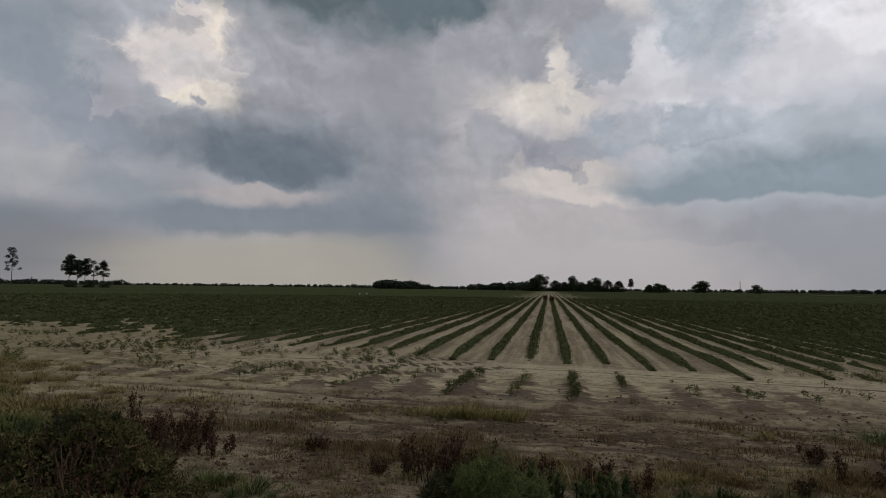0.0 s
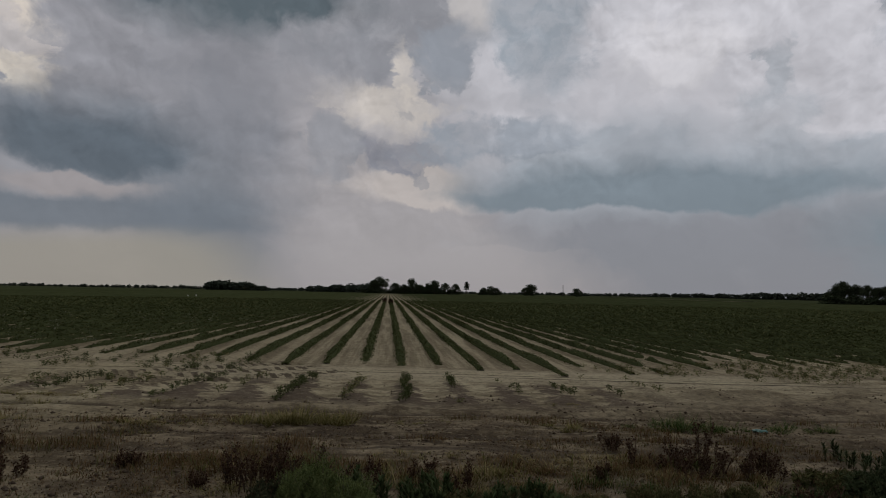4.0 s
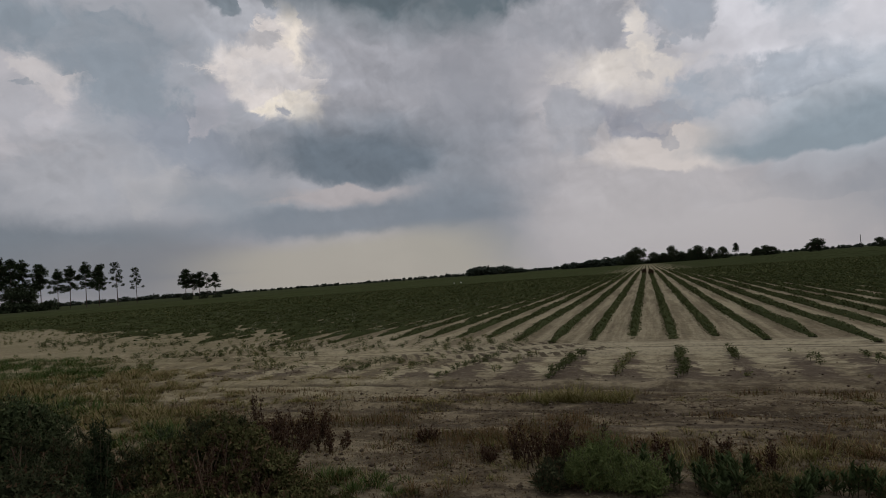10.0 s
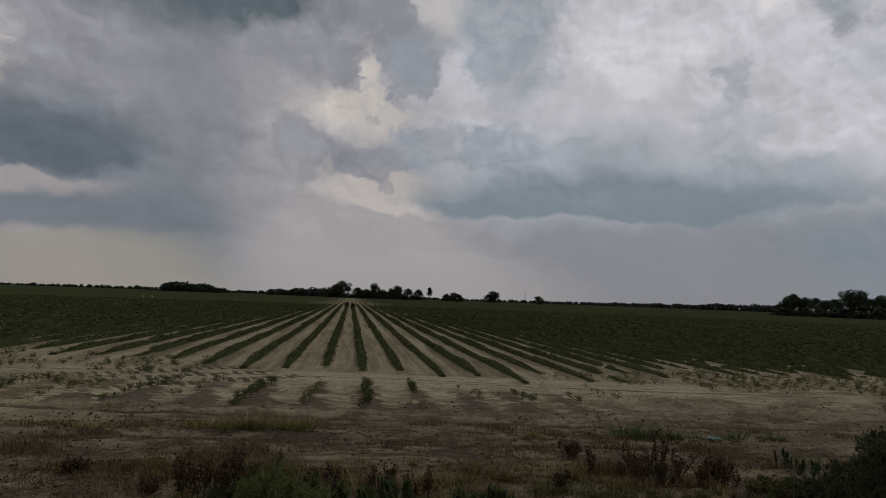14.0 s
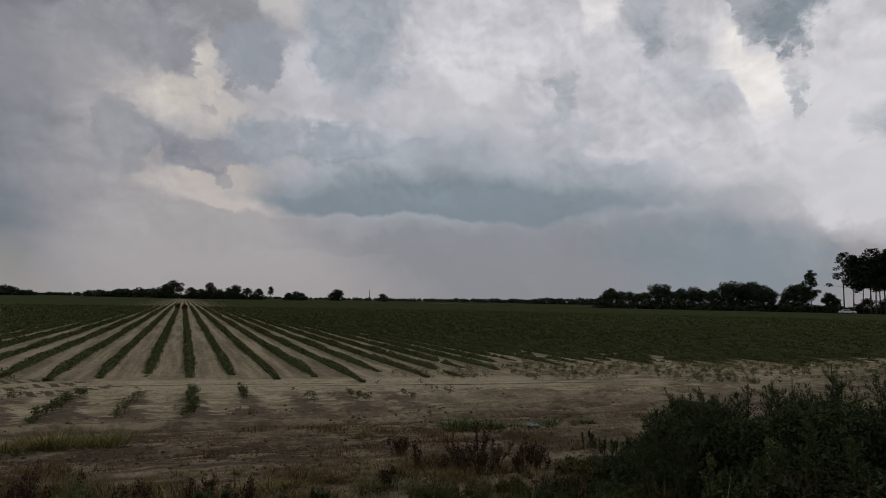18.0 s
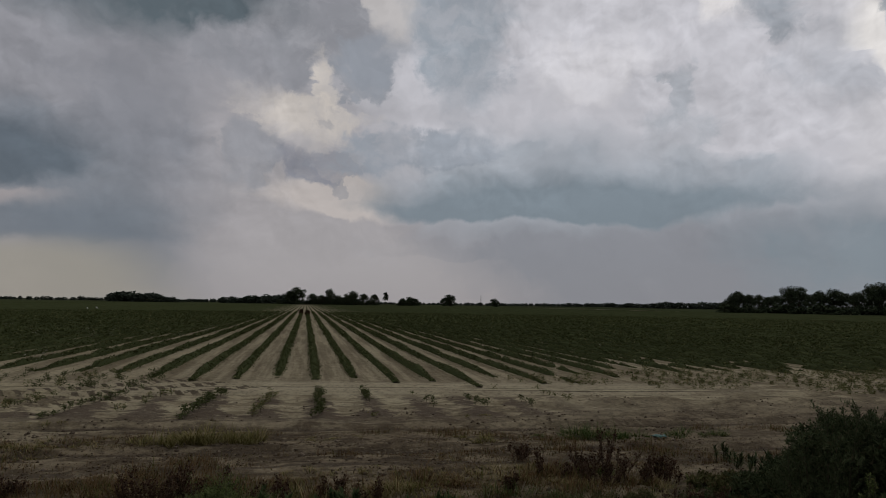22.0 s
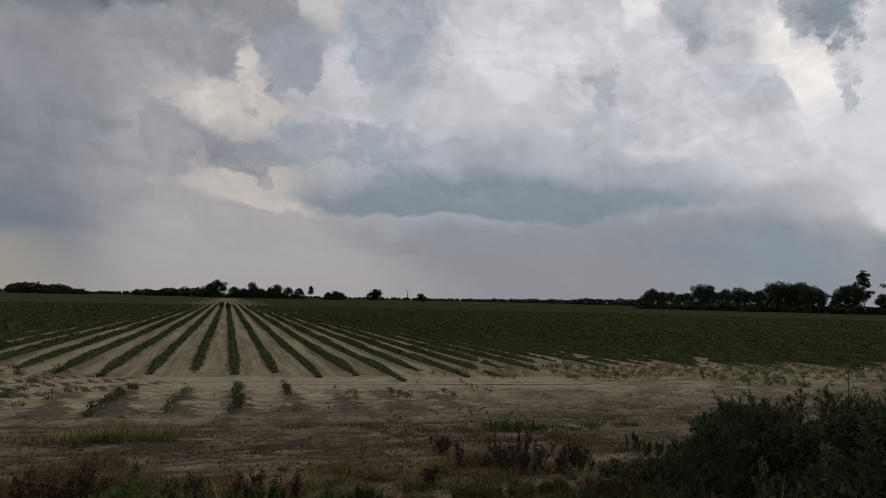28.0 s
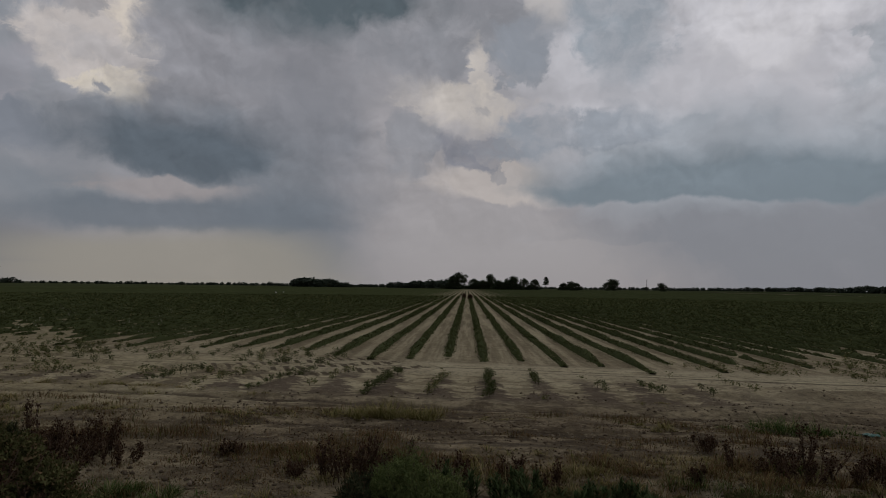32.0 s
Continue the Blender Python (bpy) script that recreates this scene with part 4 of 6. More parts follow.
# ---- the crop ----
def row_soup(x0, y0, y1, rng, soup_c, soup_l, strip_step=1.0, leaf=1.0):
    """One planted row from y0 to y1: a low bumpy canopy and, nearby, single leaves."""
    ys, y = [], y0
    while y < y1:
        ys.append(y)
        d = math.hypot(x0, y)
        y += max(0.14, d * 0.012) * strip_step
    ys = np.array(ys + [y1])
    d = np.hypot(x0, ys)
    vig = 0.55 + 0.75 * fbm(ys * 0.55 + x0 * 3.1, ys * 0 + x0, 21, 3)
    grow = np.clip((ys - y0) / 1.6, 0.3, 1.0)
    tall = (0.155 + 0.04 * np.clip((ys - 20) / 25, 0, 1)) * vig * grow * (0.85 + 0.3 * rng.random(len(ys)))
    wide = 0.117 * np.sqrt(vig) * (0.5 + 0.5 * grow) * (0.9 + 0.2 * rng.random(len(ys)))
    thin = 0.40 * math.exp(-max(0.0, x0 + 14.0) / 9.0) if x0 < -3 else 0.30 if x0 > 6 else 0.14 if x0 > 1 else 0.04
    hole = (0.5 * fbm(ys * 0.8, ys * 0 + x0 * 7.7, 33, 2) + 0.5 * fbm(ys * 3.1, ys * 0 + x0 * 3.3, 34, 2) < 0.15 + thin * np.exp(-(ys - y0) / (9.0 if x0 < 0 else 5.0))) | (tall < 0.035)
    tall = np.where(hole, 0.01, tall)
    wide = np.where(hole, 0.05, wide)
    wig = 0.05 * (fbm(ys * 0.2, ys * 0 + x0, 4, 2) - 0.5)
    z0 = slope(x0, ys) + 0.0
    off = np.array([-1.0, -0.72, 0.0, 0.72, 1.0])
    hi = np.array([-0.08, 0.62, 0.9, 0.62, -0.08])
    jit = rng.uniform(0.45, 1.45, (len(ys), 5))
    V = np.zeros((len(ys), 5, 3))
    V[:, :, 0] = x0 + wig[:, None] + off * wide[:, None]
    V[:, :, 1] = ys[:, None] + rng.uniform(-0.04, 0.04, (len(ys), 5))
    V[:, :, 2] = z0[:, None] + hi * tall[:, None] * jit
    i, j = np.meshgrid(np.arange(len(ys) - 1), np.arange(4), indexing="ij")
    b = (i * 5 + j).ravel()
    soup_c.add(V.reshape(-1, 3), np.stack([b, b + 1, b + 6, b + 5], 1))
    # leaves
    for a, c, per, size in ((0, 22, 300, 0.042), (22, 34, 260, 0.064), (34, 60, 120, 0.105), (60, 110, 30, 0.20)):
        far2 = c * c - x0 * x0
        if far2 <= 0:
            continue
        ya = max(y0, math.sqrt(max(a * a - x0 * x0, 0)))
        yb = min(y1, math.sqrt(far2))
        if yb <= ya:
            continue
        n = int((yb - ya) * per * leaf)
        py = rng.uniform(ya, yb, n)
        t = np.interp(py, ys, tall)
        w = np.interp(py, ys, wide)
        keep = t > 0.035
        py, t, w = py[keep], t[keep], w[keep]
        u = np.clip(rng.normal(0, 0.62, len(py)), -1.5, 1.5)
        px = x0 + np.interp(py, ys, wig) + u * w
        pz = slope(x0, py) + t * np.clip(1.0 - 0.45 * u * u, 0.15, 1) * rng.uniform(0.55, 1.1, len(py))
        soup_l.leaves(np.stack([px, py, pz], 1), size, rng, 0.25, 0.36, simple=a > 0)


FAR_END = 418.0
for k in range(-30, 31):
    rng = np.random.default_rng(500 + k)
    x0 = ROW0 + GAP * k
    y0 = float(field_edge(x0)) + rng.uniform(-0.4, 0.5) * (1.0 if abs(x0) < 4 else 2.4)
    sc, sl = Soup(), Soup()
    row_soup(x0, y0, FAR_END, rng, sc, sl)
    row = thing("crop_row", "long planted row of low dark green crop in sand", "crop row", "crop rows of the field")
    part("canopy", sc.mesh("canopy", MAT["canopy"], True), row)
    part("foliage", sl.mesh("foliage", MAT["crop"]), row)["kind"] = "stuff"

sc, sl = Soup(), Soup()
rng = np.random.default_rng(77)
for side in (-1, 1):
    for k in range(31, 160):
        x0 = ROW0 + GAP * k * side
        y0 = float(field_edge(x0)) + rng.uniform(-0.6, 0.8)
        row_soup(x0, y0, 420.0 if side < 0 or x0 < 130 else 220.0, rng, sc, sl, 1.6, 0.8)
field = thing("crop_field", "wide dark green field of low row crop", "crop field", kind="stuff")
part("canopy", sc.mesh("canopy", MAT["canopy"], True), field)["kind"] = "stuff"
part("foliage", sl.mesh("foliage", MAT["crop"]), field)["kind"] = "stuff"

# the closed canopy far off to both sides
cs = Soup()
for xa, xb, ya, yb in ((-900, -147, 62, 640), (147, 420, 6, 210), (-147, 500, 418, 640), (147, 500, 208, 420)):
    nx, ny = max(3, int((xb - xa) / 5)), max(3, int((yb - ya) / 5))
    X, Y = np.meshgrid(np.linspace(xa, xb, nx), np.linspace(ya, yb, ny))
    Z = 0.08 + 0.14 * np.random.default_rng(9).random(X.shape)
    b = (np.arange(ny - 1)[:, None] * nx + np.arange(nx - 1)[None]).ravel()
    cs.add(np.stack([X.ravel(), Y.ravel(), Z.ravel()], 1), np.stack([b, b + 1, b + 1 + nx, b + nx], 1))
part("far_canopy", cs.mesh("far_canopy", MAT["farcanopy"], True), field)["kind"] = "stuff"


# ---- headland rows: short pieces of row on the near side of the lane ----
def headland_row(xa, ya, xb, yb, full, seed):
    rng = np.random.default_rng(seed)
    s = Soup()
    st = Soup()
    (xa, ya), (xb, yb) = seat(xa, ya), seat(xb, yb)
    L = math.hypot(xb - xa, yb - ya)
    n = int(L / 0.13)
    for i in range(n):
        t = (i + rng.uniform(0.2, 0.8)) / n
        if rng.random() > full:
            continue
        x, y = xa + (xb - xa) * t + rng.normal(0, 0.035), ya + (yb - ya) * t
        z = float(relief(x, y))
        h = rng.uniform(0.08, 0.19) * (0.6 + 0.4 * full)
        st.tube([(x, y, z - 0.02), (x + rng.normal(0, 0.02), y, z + h)], [0.006, 0.003], 3)
        m = int(60 * full + 8)
        c = np.stack([x + rng.normal(0, 0.030, m), y + rng.normal(0, 0.05, m), z + h * rng.uniform(0.3, 1.05, m)], 1)
        s.leaves(c, 0.034, rng, 0.3, 0.36)
    ob = thing("headland_row", "short row of low green crop plants in sand" if full > 0.7 else "short broken row of small sparse crop plants", "crop row", "short headland rows")
    part("stalk", st.mesh("stalk", MAT["stem"]), ob)["kind"] = "stuff"
    part("foliage", s.mesh("foliage", MAT["crop" if full > 0.7 else "yellowcrop"]), ob)["kind"] = "stuff"


HEAD = (
    (0.39, 14.0, 0.30, 10.6, 1.0), (-0.45, 13.9, -0.74, 10.8, 0.7), (-1.48, 14.1, -1.80, 10.7, 1.0), (1.28, 14.0, 1.24, 11.9, 0.75),
    (1.22, 11.2, 1.22, 10.3, 0.6), (2.19, 13.7, 2.24, 12.9, 0.5), (2.26, 12.4, 2.34, 11.3, 0.8), (3.20, 12.8, 3.30, 11.1, 0.85),
    (3.10, 14.2, 3.15, 13.4, 0.4), (4.1, 12.1, 4.15, 10.9, 0.8), (4.05, 14.0, 4.08, 13.0, 0.4), (5.0, 13.8, 5.05, 11.4, 0.45),
    (-2.43, 14.0, -2.97, 11.5, 0.6), (-3.29, 14.2, -3.92, 11.1, 0.75), (-4.6, 14.1, -5.02, 11.4, 0.55), (-5.68, 14.3, -6.06, 11.8, 0.85),
)
for i, h in enumerate(HEAD):
    headland_row(h[0], h[1] * 0.95, h[2], h[3] * 0.985, h[4], 900 + i)


# ---- thin stands of small plants along the edge of the crop ----
def small_plants(name, label, spots, mat, seed, high=(0.05, 0.14), per=26, leaf=0.036):
    rng = np.random.default_rng(seed)
    s = Soup()
    for x, y in spots:
        z = float(relief(x, y))
        h = rng.uniform(*high)
        m = int(per * rng.uniform(0.5, 1.4))
        r = h * 0.75
        s.leaves(np.stack([x + rng.normal(0, r * 0.42, m), y + rng.normal(0, r * 0.42, m), z + h * rng.uniform(0.1, 1.0, m)], 1), leaf, rng, 0.45, 0.3)
    return thing(name, label, "small plants", kind="stuff", mesh=s.mesh(name, MAT[mat]))


def scatter(seed, count, xr, yr, rowed=0.0, clump=0.45, test=None):
    rng = np.random.default_rng(seed)
    out = []
    while len(out) < count:
        x, y = rng.uniform(*xr), rng.uniform(*yr)
        if fbm(x * 0.5 + seed, y * 0.7, seed, 3) < clump:
            continue
        if rng.random() < rowed:
            x = ROW0 + GAP * round((x - ROW0) / GAP) + rng.normal(0, 0.07)
        if test is None or test(x, y):
            out.append((x, y))
    return out


small_plants("sparse_crop_plants", "thin stand of small crop plants on bare sand", scatter(3, 360, (-26, -3), (11.5, 26), 0.5, 0.50, lambda x, y: y < field_edge(x) + 1 and y > field_edge(x) - 4.0), "crop", 5, (0.07, 0.17), 46, 0.038)
small_plants("sparse_crop_plants", "thin stand of small crop plants on bare sand", scatter(13, 160, (-16, -4), (11.5, 17), 0.2, 0.55), "yellowcrop", 15, (0.07, 0.16), 45, 0.040)
small_plants("sparse_crop_plants", "thin stand of small yellowish crop plants on bare sand", scatter(4, 1500, (3, 32), (10.2, 19.5), 0.55, 0.40, lambda x, y: y < field_edge(x) + 0.6 and y > 16.6 - 0.30 * min(x, 16)), "yellowcrop", 6, (0.06, 0.18), 34, 0.040)
small_plants("sparse_field_weeds", "small dull green weeds scattered on mottled sand", scatter(33, 420, (-48, -9), (13, 36), 0.0, 0.46, lambda x, y: y < field_edge(x) + 1 and y > field_edge(x) - 9 - 0.1 * abs(x)), "yellowcrop", 35, (0.06, 0.17), 24, 0.06)
small_plants("pale_field_weeds", "pale flowering weeds among the crop", scatter(7, 90, (-30, -5), (18, 40), 0.0, 0.40, lambda x, y: y > field_edge(x)), "pale", 8, (0.25, 0.42), 30, 0.05)
small_plants("pale_field_weeds", "pale weeds standing above the crop", scatter(8, 70, (8, 45), (15, 45), 0.0, 0.40, lambda x, y: y > field_edge(x)), "pale", 9, (0.25, 0.36), 14, 0.045)


# ---- trees ----
def crown_soup(rng, lumps, leaf, count, lump_r):
    """Leaf clumps round the given centres."""
    s = Soup()
    for c, r in lumps:
        n = int(count * r * r)
        d = rng.normal(0, 1, (n, 3))
        d /= np.linalg.norm(d, axis=1)[:, None]
        p = np.array(c) + d * r * lump_r * rng.uniform(0.45, 1.08, n)[:, None] * [1, 1, 0.8]
        s.leaves(p, leaf, rng, 0.1, 0.48, simple=True)
    return s


def broadleaf(seed, wide=1.0):
    """Meshes of a broad-crowned tree, 10 m high: trunk with limbs, crown."""
    rng = np.random.default_rng(seed)
    t = Soup()
    t.tube([(0, 0, -0.2), (0.1, 0, 1.2), (0.15, 0.1, 3.0), (0.1, 0.2, 6.5)], [0.42, 0.32, 0.25, 0.10], 7)
    lumps = []
    for i in range(9):
        a, up = i * 2.4 + rng.uniform(-0.3, 0.3), rng.uniform(2.2, 5.0)
        r = rng.uniform(2.0, 3.9) * wide
        tip = (r * math.cos(a), r * math.sin(a), up + rng.uniform(0.8, 2.6))
        t.tube([(0.1, 0.05, up * 0.75), (tip[0] * 0.5, tip[1] * 0.5, up + 0.4), tip], [0.14, 0.09, 0.03], 5)
        lumps.append((tip, rng.uniform(0.8, 1.6)))
    for i in range(12):
        a, r = rng.uniform(0, 6.28), rng.uniform(0, 2.6) * wide
        lumps.append(((r * math.cos(a), r * math.sin(a), rng.uniform(3.0, 8.2 - r * 0.35)), rng.uniform(0.9, 1.7)))
    for i in range(8):
        a, r = i * 0.785 + rng.uniform(-0.3, 0.3), rng.uniform(2.2, 3.3) * wide
        lumps.append(((r * math.cos(a), r * math.sin(a), rng.uniform(4.6, 7.8)), rng.uniform(0.8, 1.5)))
    for i in range(7):
        a, r = rng.uniform(0, 6.28), rng.uniform(0.8, 3.4) * wide
        lumps.append(((r * math.cos(a), r * math.sin(a), rng.uniform(0.9, 2.6)), rng.uniform(1.0, 1.7)))
    lumps.append(((0.3, 0, 7.6), 1.8))
    return t.mesh("trunk", MAT["bark"], True), crown_soup(rng, lumps, 0.40, 100, 1.12).mesh("crown", MAT["oak"])


def pine(seed, full=1.0):
    """Meshes of a tall pine, 18 m high, bare below, with a ragged crown."""
    rng = np.random.default_rng(seed)
    t = Soup()
    bx, by = rng.uniform(-0.5, 0.5, 2)
    t.tube([(0, 0, -0.3), (bx * 0.4, by * 0.4, 6), (bx, by, 12), (bx * 0.8, by, 17.4)], [0.17, 0.14, 0.10, 0.03], 6)
    lumps = []
    n = int(20 * full)
    for i in range(n):
        up = 7.6 + 9.6 * i / n + rng.uniform(-0.4, 0.4)
        a = i * 2.4 + rng.uniform(-0.4, 0.4)
        r = (2.9 - 1.9 * i / n) * rng.uniform(0.6, 1.15)
        tip = (bx + r * math.cos(a), by + r * math.sin(a), up + rng.uniform(-0.1, 0.9))
        t.tube([(bx * 0.9, by * 0.9, up), tip], [0.07, 0.02], 4)
        lumps.append((tip, rng.uniform(0.65, 1.15) * full ** 0.5))
        if full > 0.8 and rng.random() < 0.7:
            lumps.append(((bx + r * 0.45 * math.cos(a), by + r * 0.45 * math.sin(a), up + 0.3), rng.uniform(0.7, 1.1)))
    lumps.append(((bx * 0.8, by, 17.4), 0.9))
    for i in range(3):
        a, up = rng.uniform(0, 6.28), rng.uniform(6, 9)
        t.tube([(bx * 0.5, by * 0.5, up), (bx * 0.5 + 1.2 * math.cos(a), by * 0.5 + 1.2 * math.sin(a), up + 0.2)], [0.05, 0.015], 4)
    return t.mesh("trunk", MAT["bark"], True), crown_soup(rng, lumps, 0.46, 105, 1.05).mesh("crown", MAT["pine"])


def shrub(seed):
    """Meshes of a rounded thicket, 3 m high."""
    rng = np.random.default_rng(seed)
    t = Soup()
    lumps = []
    for i in range(9):
        a, r = rng.uniform(0, 6.28), rng.uniform(0.2, 2.0)
        tip = (r * math.cos(a), r * math.sin(a), rng.uniform(0.9, 2.3))
        t.tube([(tip[0] * 0.2, tip[1] * 0.2, -0.1), tip], [0.06, 0.02], 4)
        lumps.append((tip, rng.uniform(0.7, 1.1)))
    for i in range(6):
        lumps.append(((rng.uniform(-2, 2), rng.uniform(-2, 2), 0.5), 0.9))
    return t.mesh("stem", MAT["bark"]), crown_soup(rng, lumps, 0.5, 60, 1.0).mesh("foliage", MAT["oak"])


OAKS = [broadleaf(11), broadleaf(12, 1.25), broadleaf(13, 0.8)]
PINES = [pine(21, 1.2), pine(22, 0.95), pine(23, 1.4), pine(24, 0.8), pine(25, 1.2)]
SHRUBS = [shrub(31), shrub(32)]


def polar(az, dist):
    return dist * math.sin(radians(az)), dist * math.cos(radians(az))


def tree(kind, az, dist, high, seed, group="", label="", stretch=1.0):
    """A tree of that height at a bearing and distance from the track."""
    x, y = polar(az, dist)
    rng = random.Random(seed)
    name, cat, meshes, full = {
        "oak": ("broadleaf_tree", "tree", OAKS, 9.1), "pine": ("pine_tree", "pine tree", PINES, 17.6), "shrub": ("shrub", "shrub", SHRUBS, 3.0)}[kind]
    trunk, crown = meshes[rng.randrange(len(meshes))]
    text = label or {"oak": "dark broad-crowned tree at the field's far edge", "pine": "tall bare-trunked pine with a ragged dark crown",
                     "shrub": "dark thicket under the trees at the field edge"}[kind]
    ob = thing(name, text, cat, group)
    ob.matrix_world = pose(x, y, 0, 0, 0, rng.uniform(0, 360)) @ Matrix.Diagonal((high / full * stretch, high / full * stretch, high / full, 1))
    part("stem" if kind == "shrub" else "trunk", trunk, ob)
    part("foliage" if kind == "shrub" else "crown", crown, ob)
    return ob


def top(el, dist):
    return 1.85 + dist * math.tan(radians(el))


seed = 0
# pines at the far left edge
LEFT = ((-66, 3.9), (-64.6, 3.2), (-63.3, 2.9), (-62.2, 3.6), (-61.1, 4.1), (-60.2, 3.1), (-59.4, 4.0), (-58.8, 4.2), (-58.1, 4.1), (-57.4, 4.1), (-56.7, 4.0),
        (-56.1, 3.9), (-55.4, 3.6), (-54.4, 3.5), (-53.9, 3.3), (-53.3, 3.9), (-52.6, 3.6), (-51.7, 3.5), (-50.6, 3.1), (-49.5, 2.7), (-48.7, 2.9), (-47.6, 3.15), (-46.7, 2.85),
        (-45.4, 3.0), (-44.0, 2.5))
for az, el in LEFT:
    seed += 1
    d = 262 + (seed * 37 % 23) - 10
    tree("pine", az, d, top(el, d), seed, "pines beside the field", stretch=1.35 if az < -54 else 1.1)
for az, el in ((-65, 1.9), (-63, 1.8), (-62, 2.1), (-60.6, 2.2), (-59.4, 2.6), (-58.2, 2.8), (-57.4, 2.6), (-56.8, 1.9), (-52.4, 1.6), (-51.5, 1.5)):
    seed += 1
    tree("oak", az, 258, top(el, 258), seed, "trees beside the field", stretch=1.1)
for az in (-64, -61.5, -60, -58.5, -56.5, -55, -54.6, -53, -52, -51, -50.2):
    seed += 1
    tree("shrub", az, 255, 3.2 + seed % 3, seed, "thickets beside the field")
for az, el, kind in ((-40.3, 2.1, "pine"), (-39.75, 1.75, "pine"), (-39.2, 1.85, "pine"), (-38.6, 1.7, "pine"), (-37.9, 1.75, "pine")):
    seed += 1
    tree(kind, az, 250, top(el, 250), seed, "lone clump of trees in the field", stretch=1.3)
for az in (-40.2, -38.9, -37.8):
    seed += 1
    tree("shrub", az, 249, 2.2, seed, "lone clump of trees in the field")

# trees at the end of the rows
for az, el, st in ((-0.85, 1.1, 1.25), (-1.3, 0.75, 1.0), (2.17, 1.0, 0.75), (4.2, 0.82, 0.95), (3.6, 0.6, 0.8), (5.15, 0.62, 0.8), (6.1, 0.57, 0.85), (12.93, 0.62, 1.35), (12.5, 0.35, 1.2),
                   (0.6, 0.55, 1.0), (1.4, 0.42, 1.3), (2.9, 0.45, 1.2), (9.3, 0.40, 1.1), (8.6, 0.24, 1.2), (9.8, 0.25, 1.1), (17.0, 0.33, 1.2)):
    seed += 1
    tree("oak", az, 402, top(el + 0.2, 402), seed, "trees at the far end of the rows", stretch=st)
seed += 1
tree("pine", 7.1, 402, top(0.9, 402), seed, "trees at the far end of the rows", "small pointed tree at the far end of the field", 1.3)

# the wood beyond the field on the other side
RIGHT = ((36.9, 0.7), (37.4, 1.15), (38.1, 1.0), (38.9, 1.15), (39.6, 1.1), (40.2, 1.35), (41.2, 1.3), (41.8, 1.4), (42.6, 0.9), (43.2, 1.3), (44.0, 1.6), (44.9, 1.4), (45.6, 1.6), (46.4, 1.45),
         (47.1, 1.7), (47.8, 1.6), (48.6, 1.95), (49.2, 1.8), (49.9, 1.5), (50.8, 1.0), (51.6, 1.3), (52.1, 1.5), (53.9, 0.9), (54.4, 0.6), (56.4, 0.8), (57.5, 0.9), (58.6, 1.1), (59.8, 1.2), (61.0, 1.4), (62.2, 1.5))
for az, el in RIGHT:
    seed += 1
    el += 0.12
    d = 238 + seed * 31 % 14
    tree("oak", az, d, top(el + 0.4 * ((seed * 13) % 7 - 3) / 3, d), seed, "wood beyond the field", stretch=0.72 + 0.3 * ((seed * 17) % 5) / 4)
for az, el, st in ((52.75, 2.85, 0.95), (54.9, 4.1, 1.0), (55.5, 3.9, 0.9), (56.1, 3.9, 0.8), (56.6, 4.35, 1.0), (57.2, 4.1, 0.9), (57.8, 4.3, 1.0), (58.5, 4.6, 1.0), (59.0, 5.0, 1.1), (59.6, 5.1, 1.1), (60.2, 5.3, 1.1),
                   (56.9, 3.6, 1.1), (57.5, 3.8, 1.1), (58.2, 4.2, 1.2), (58.8, 4.4, 1.2), (59.4, 4.6, 1.2), (60.0, 4.9, 1.3), (60.5, 5.1, 1.3), (61.2, 5.4, 1.3), (61.9, 5.6, 1.3),
                   (60.8, 6.0, 1.1), (61.5, 5.9, 1.1), (62.3, 6.1, 1.1), (63.2, 6.3, 1.1), (64.2, 6.2, 1.1)):
    seed += 1
    d = 226 + seed * 29 % 12
    tree("pine", az, d, top(el, d), seed, "pines of the wood", stretch=st * 1.2)

for az in np.arange(36.5, 63.0, 0.62):
    seed += 1
    tree("shrub", float(az), 234 + seed % 5, 1.8 + 1.6 * (seed * 7 % 5) / 4, seed, "thickets along the wood", stretch=1.5)
for az in (-1.9, -1.2, 0.1, 0.8, 1.5, 2.3, 3.0, 3.8, 4.6, 5.6, 8.4, 9.0, 9.7):
    seed += 1
    tree("shrub", az, 404, 3.0 + seed % 2, seed, "thickets at the end of the rows", stretch=1.6)

# far woods: many small crowns along the horizon
def far_woods(spans, gap_m, label):
    s = Soup()
    rng = np.random.default_rng(len(spans) * 7 + 1)
    for a0, a1, dist, el0, el1 in spans:
        n = int(radians(a1 - a0) * dist / gap_m)
        for i in range(n):
            t = (i + rng.uniform(0, 1)) / n
            az = a0 + (a1 - a0) * t
            d = dist + rng.uniform(0, 30)
            h = top(el0 + (el1 - el0) * t, d) * (0.80 + 0.45 * lattice(az * 2.1, 0.0, 5) * rng.uniform(0.7, 1.1))
            x, y = polar(az, d)
            r = h * rng.uniform(0.5, 0.8)
            m = 210
            v = rng.normal(0, 1, (m, 3))
            v /= np.linalg.norm(v, axis=1)[:, None]
            p = np.array([x, y, h * 0.42]) + v * [r, r, h * 0.52] * rng.uniform(0.5, 1.0, m)[:, None]
            s.leaves(p, h * 0.26, rng, 0.1, 0.5, simple=True)
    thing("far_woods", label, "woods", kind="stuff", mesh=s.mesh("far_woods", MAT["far"]))


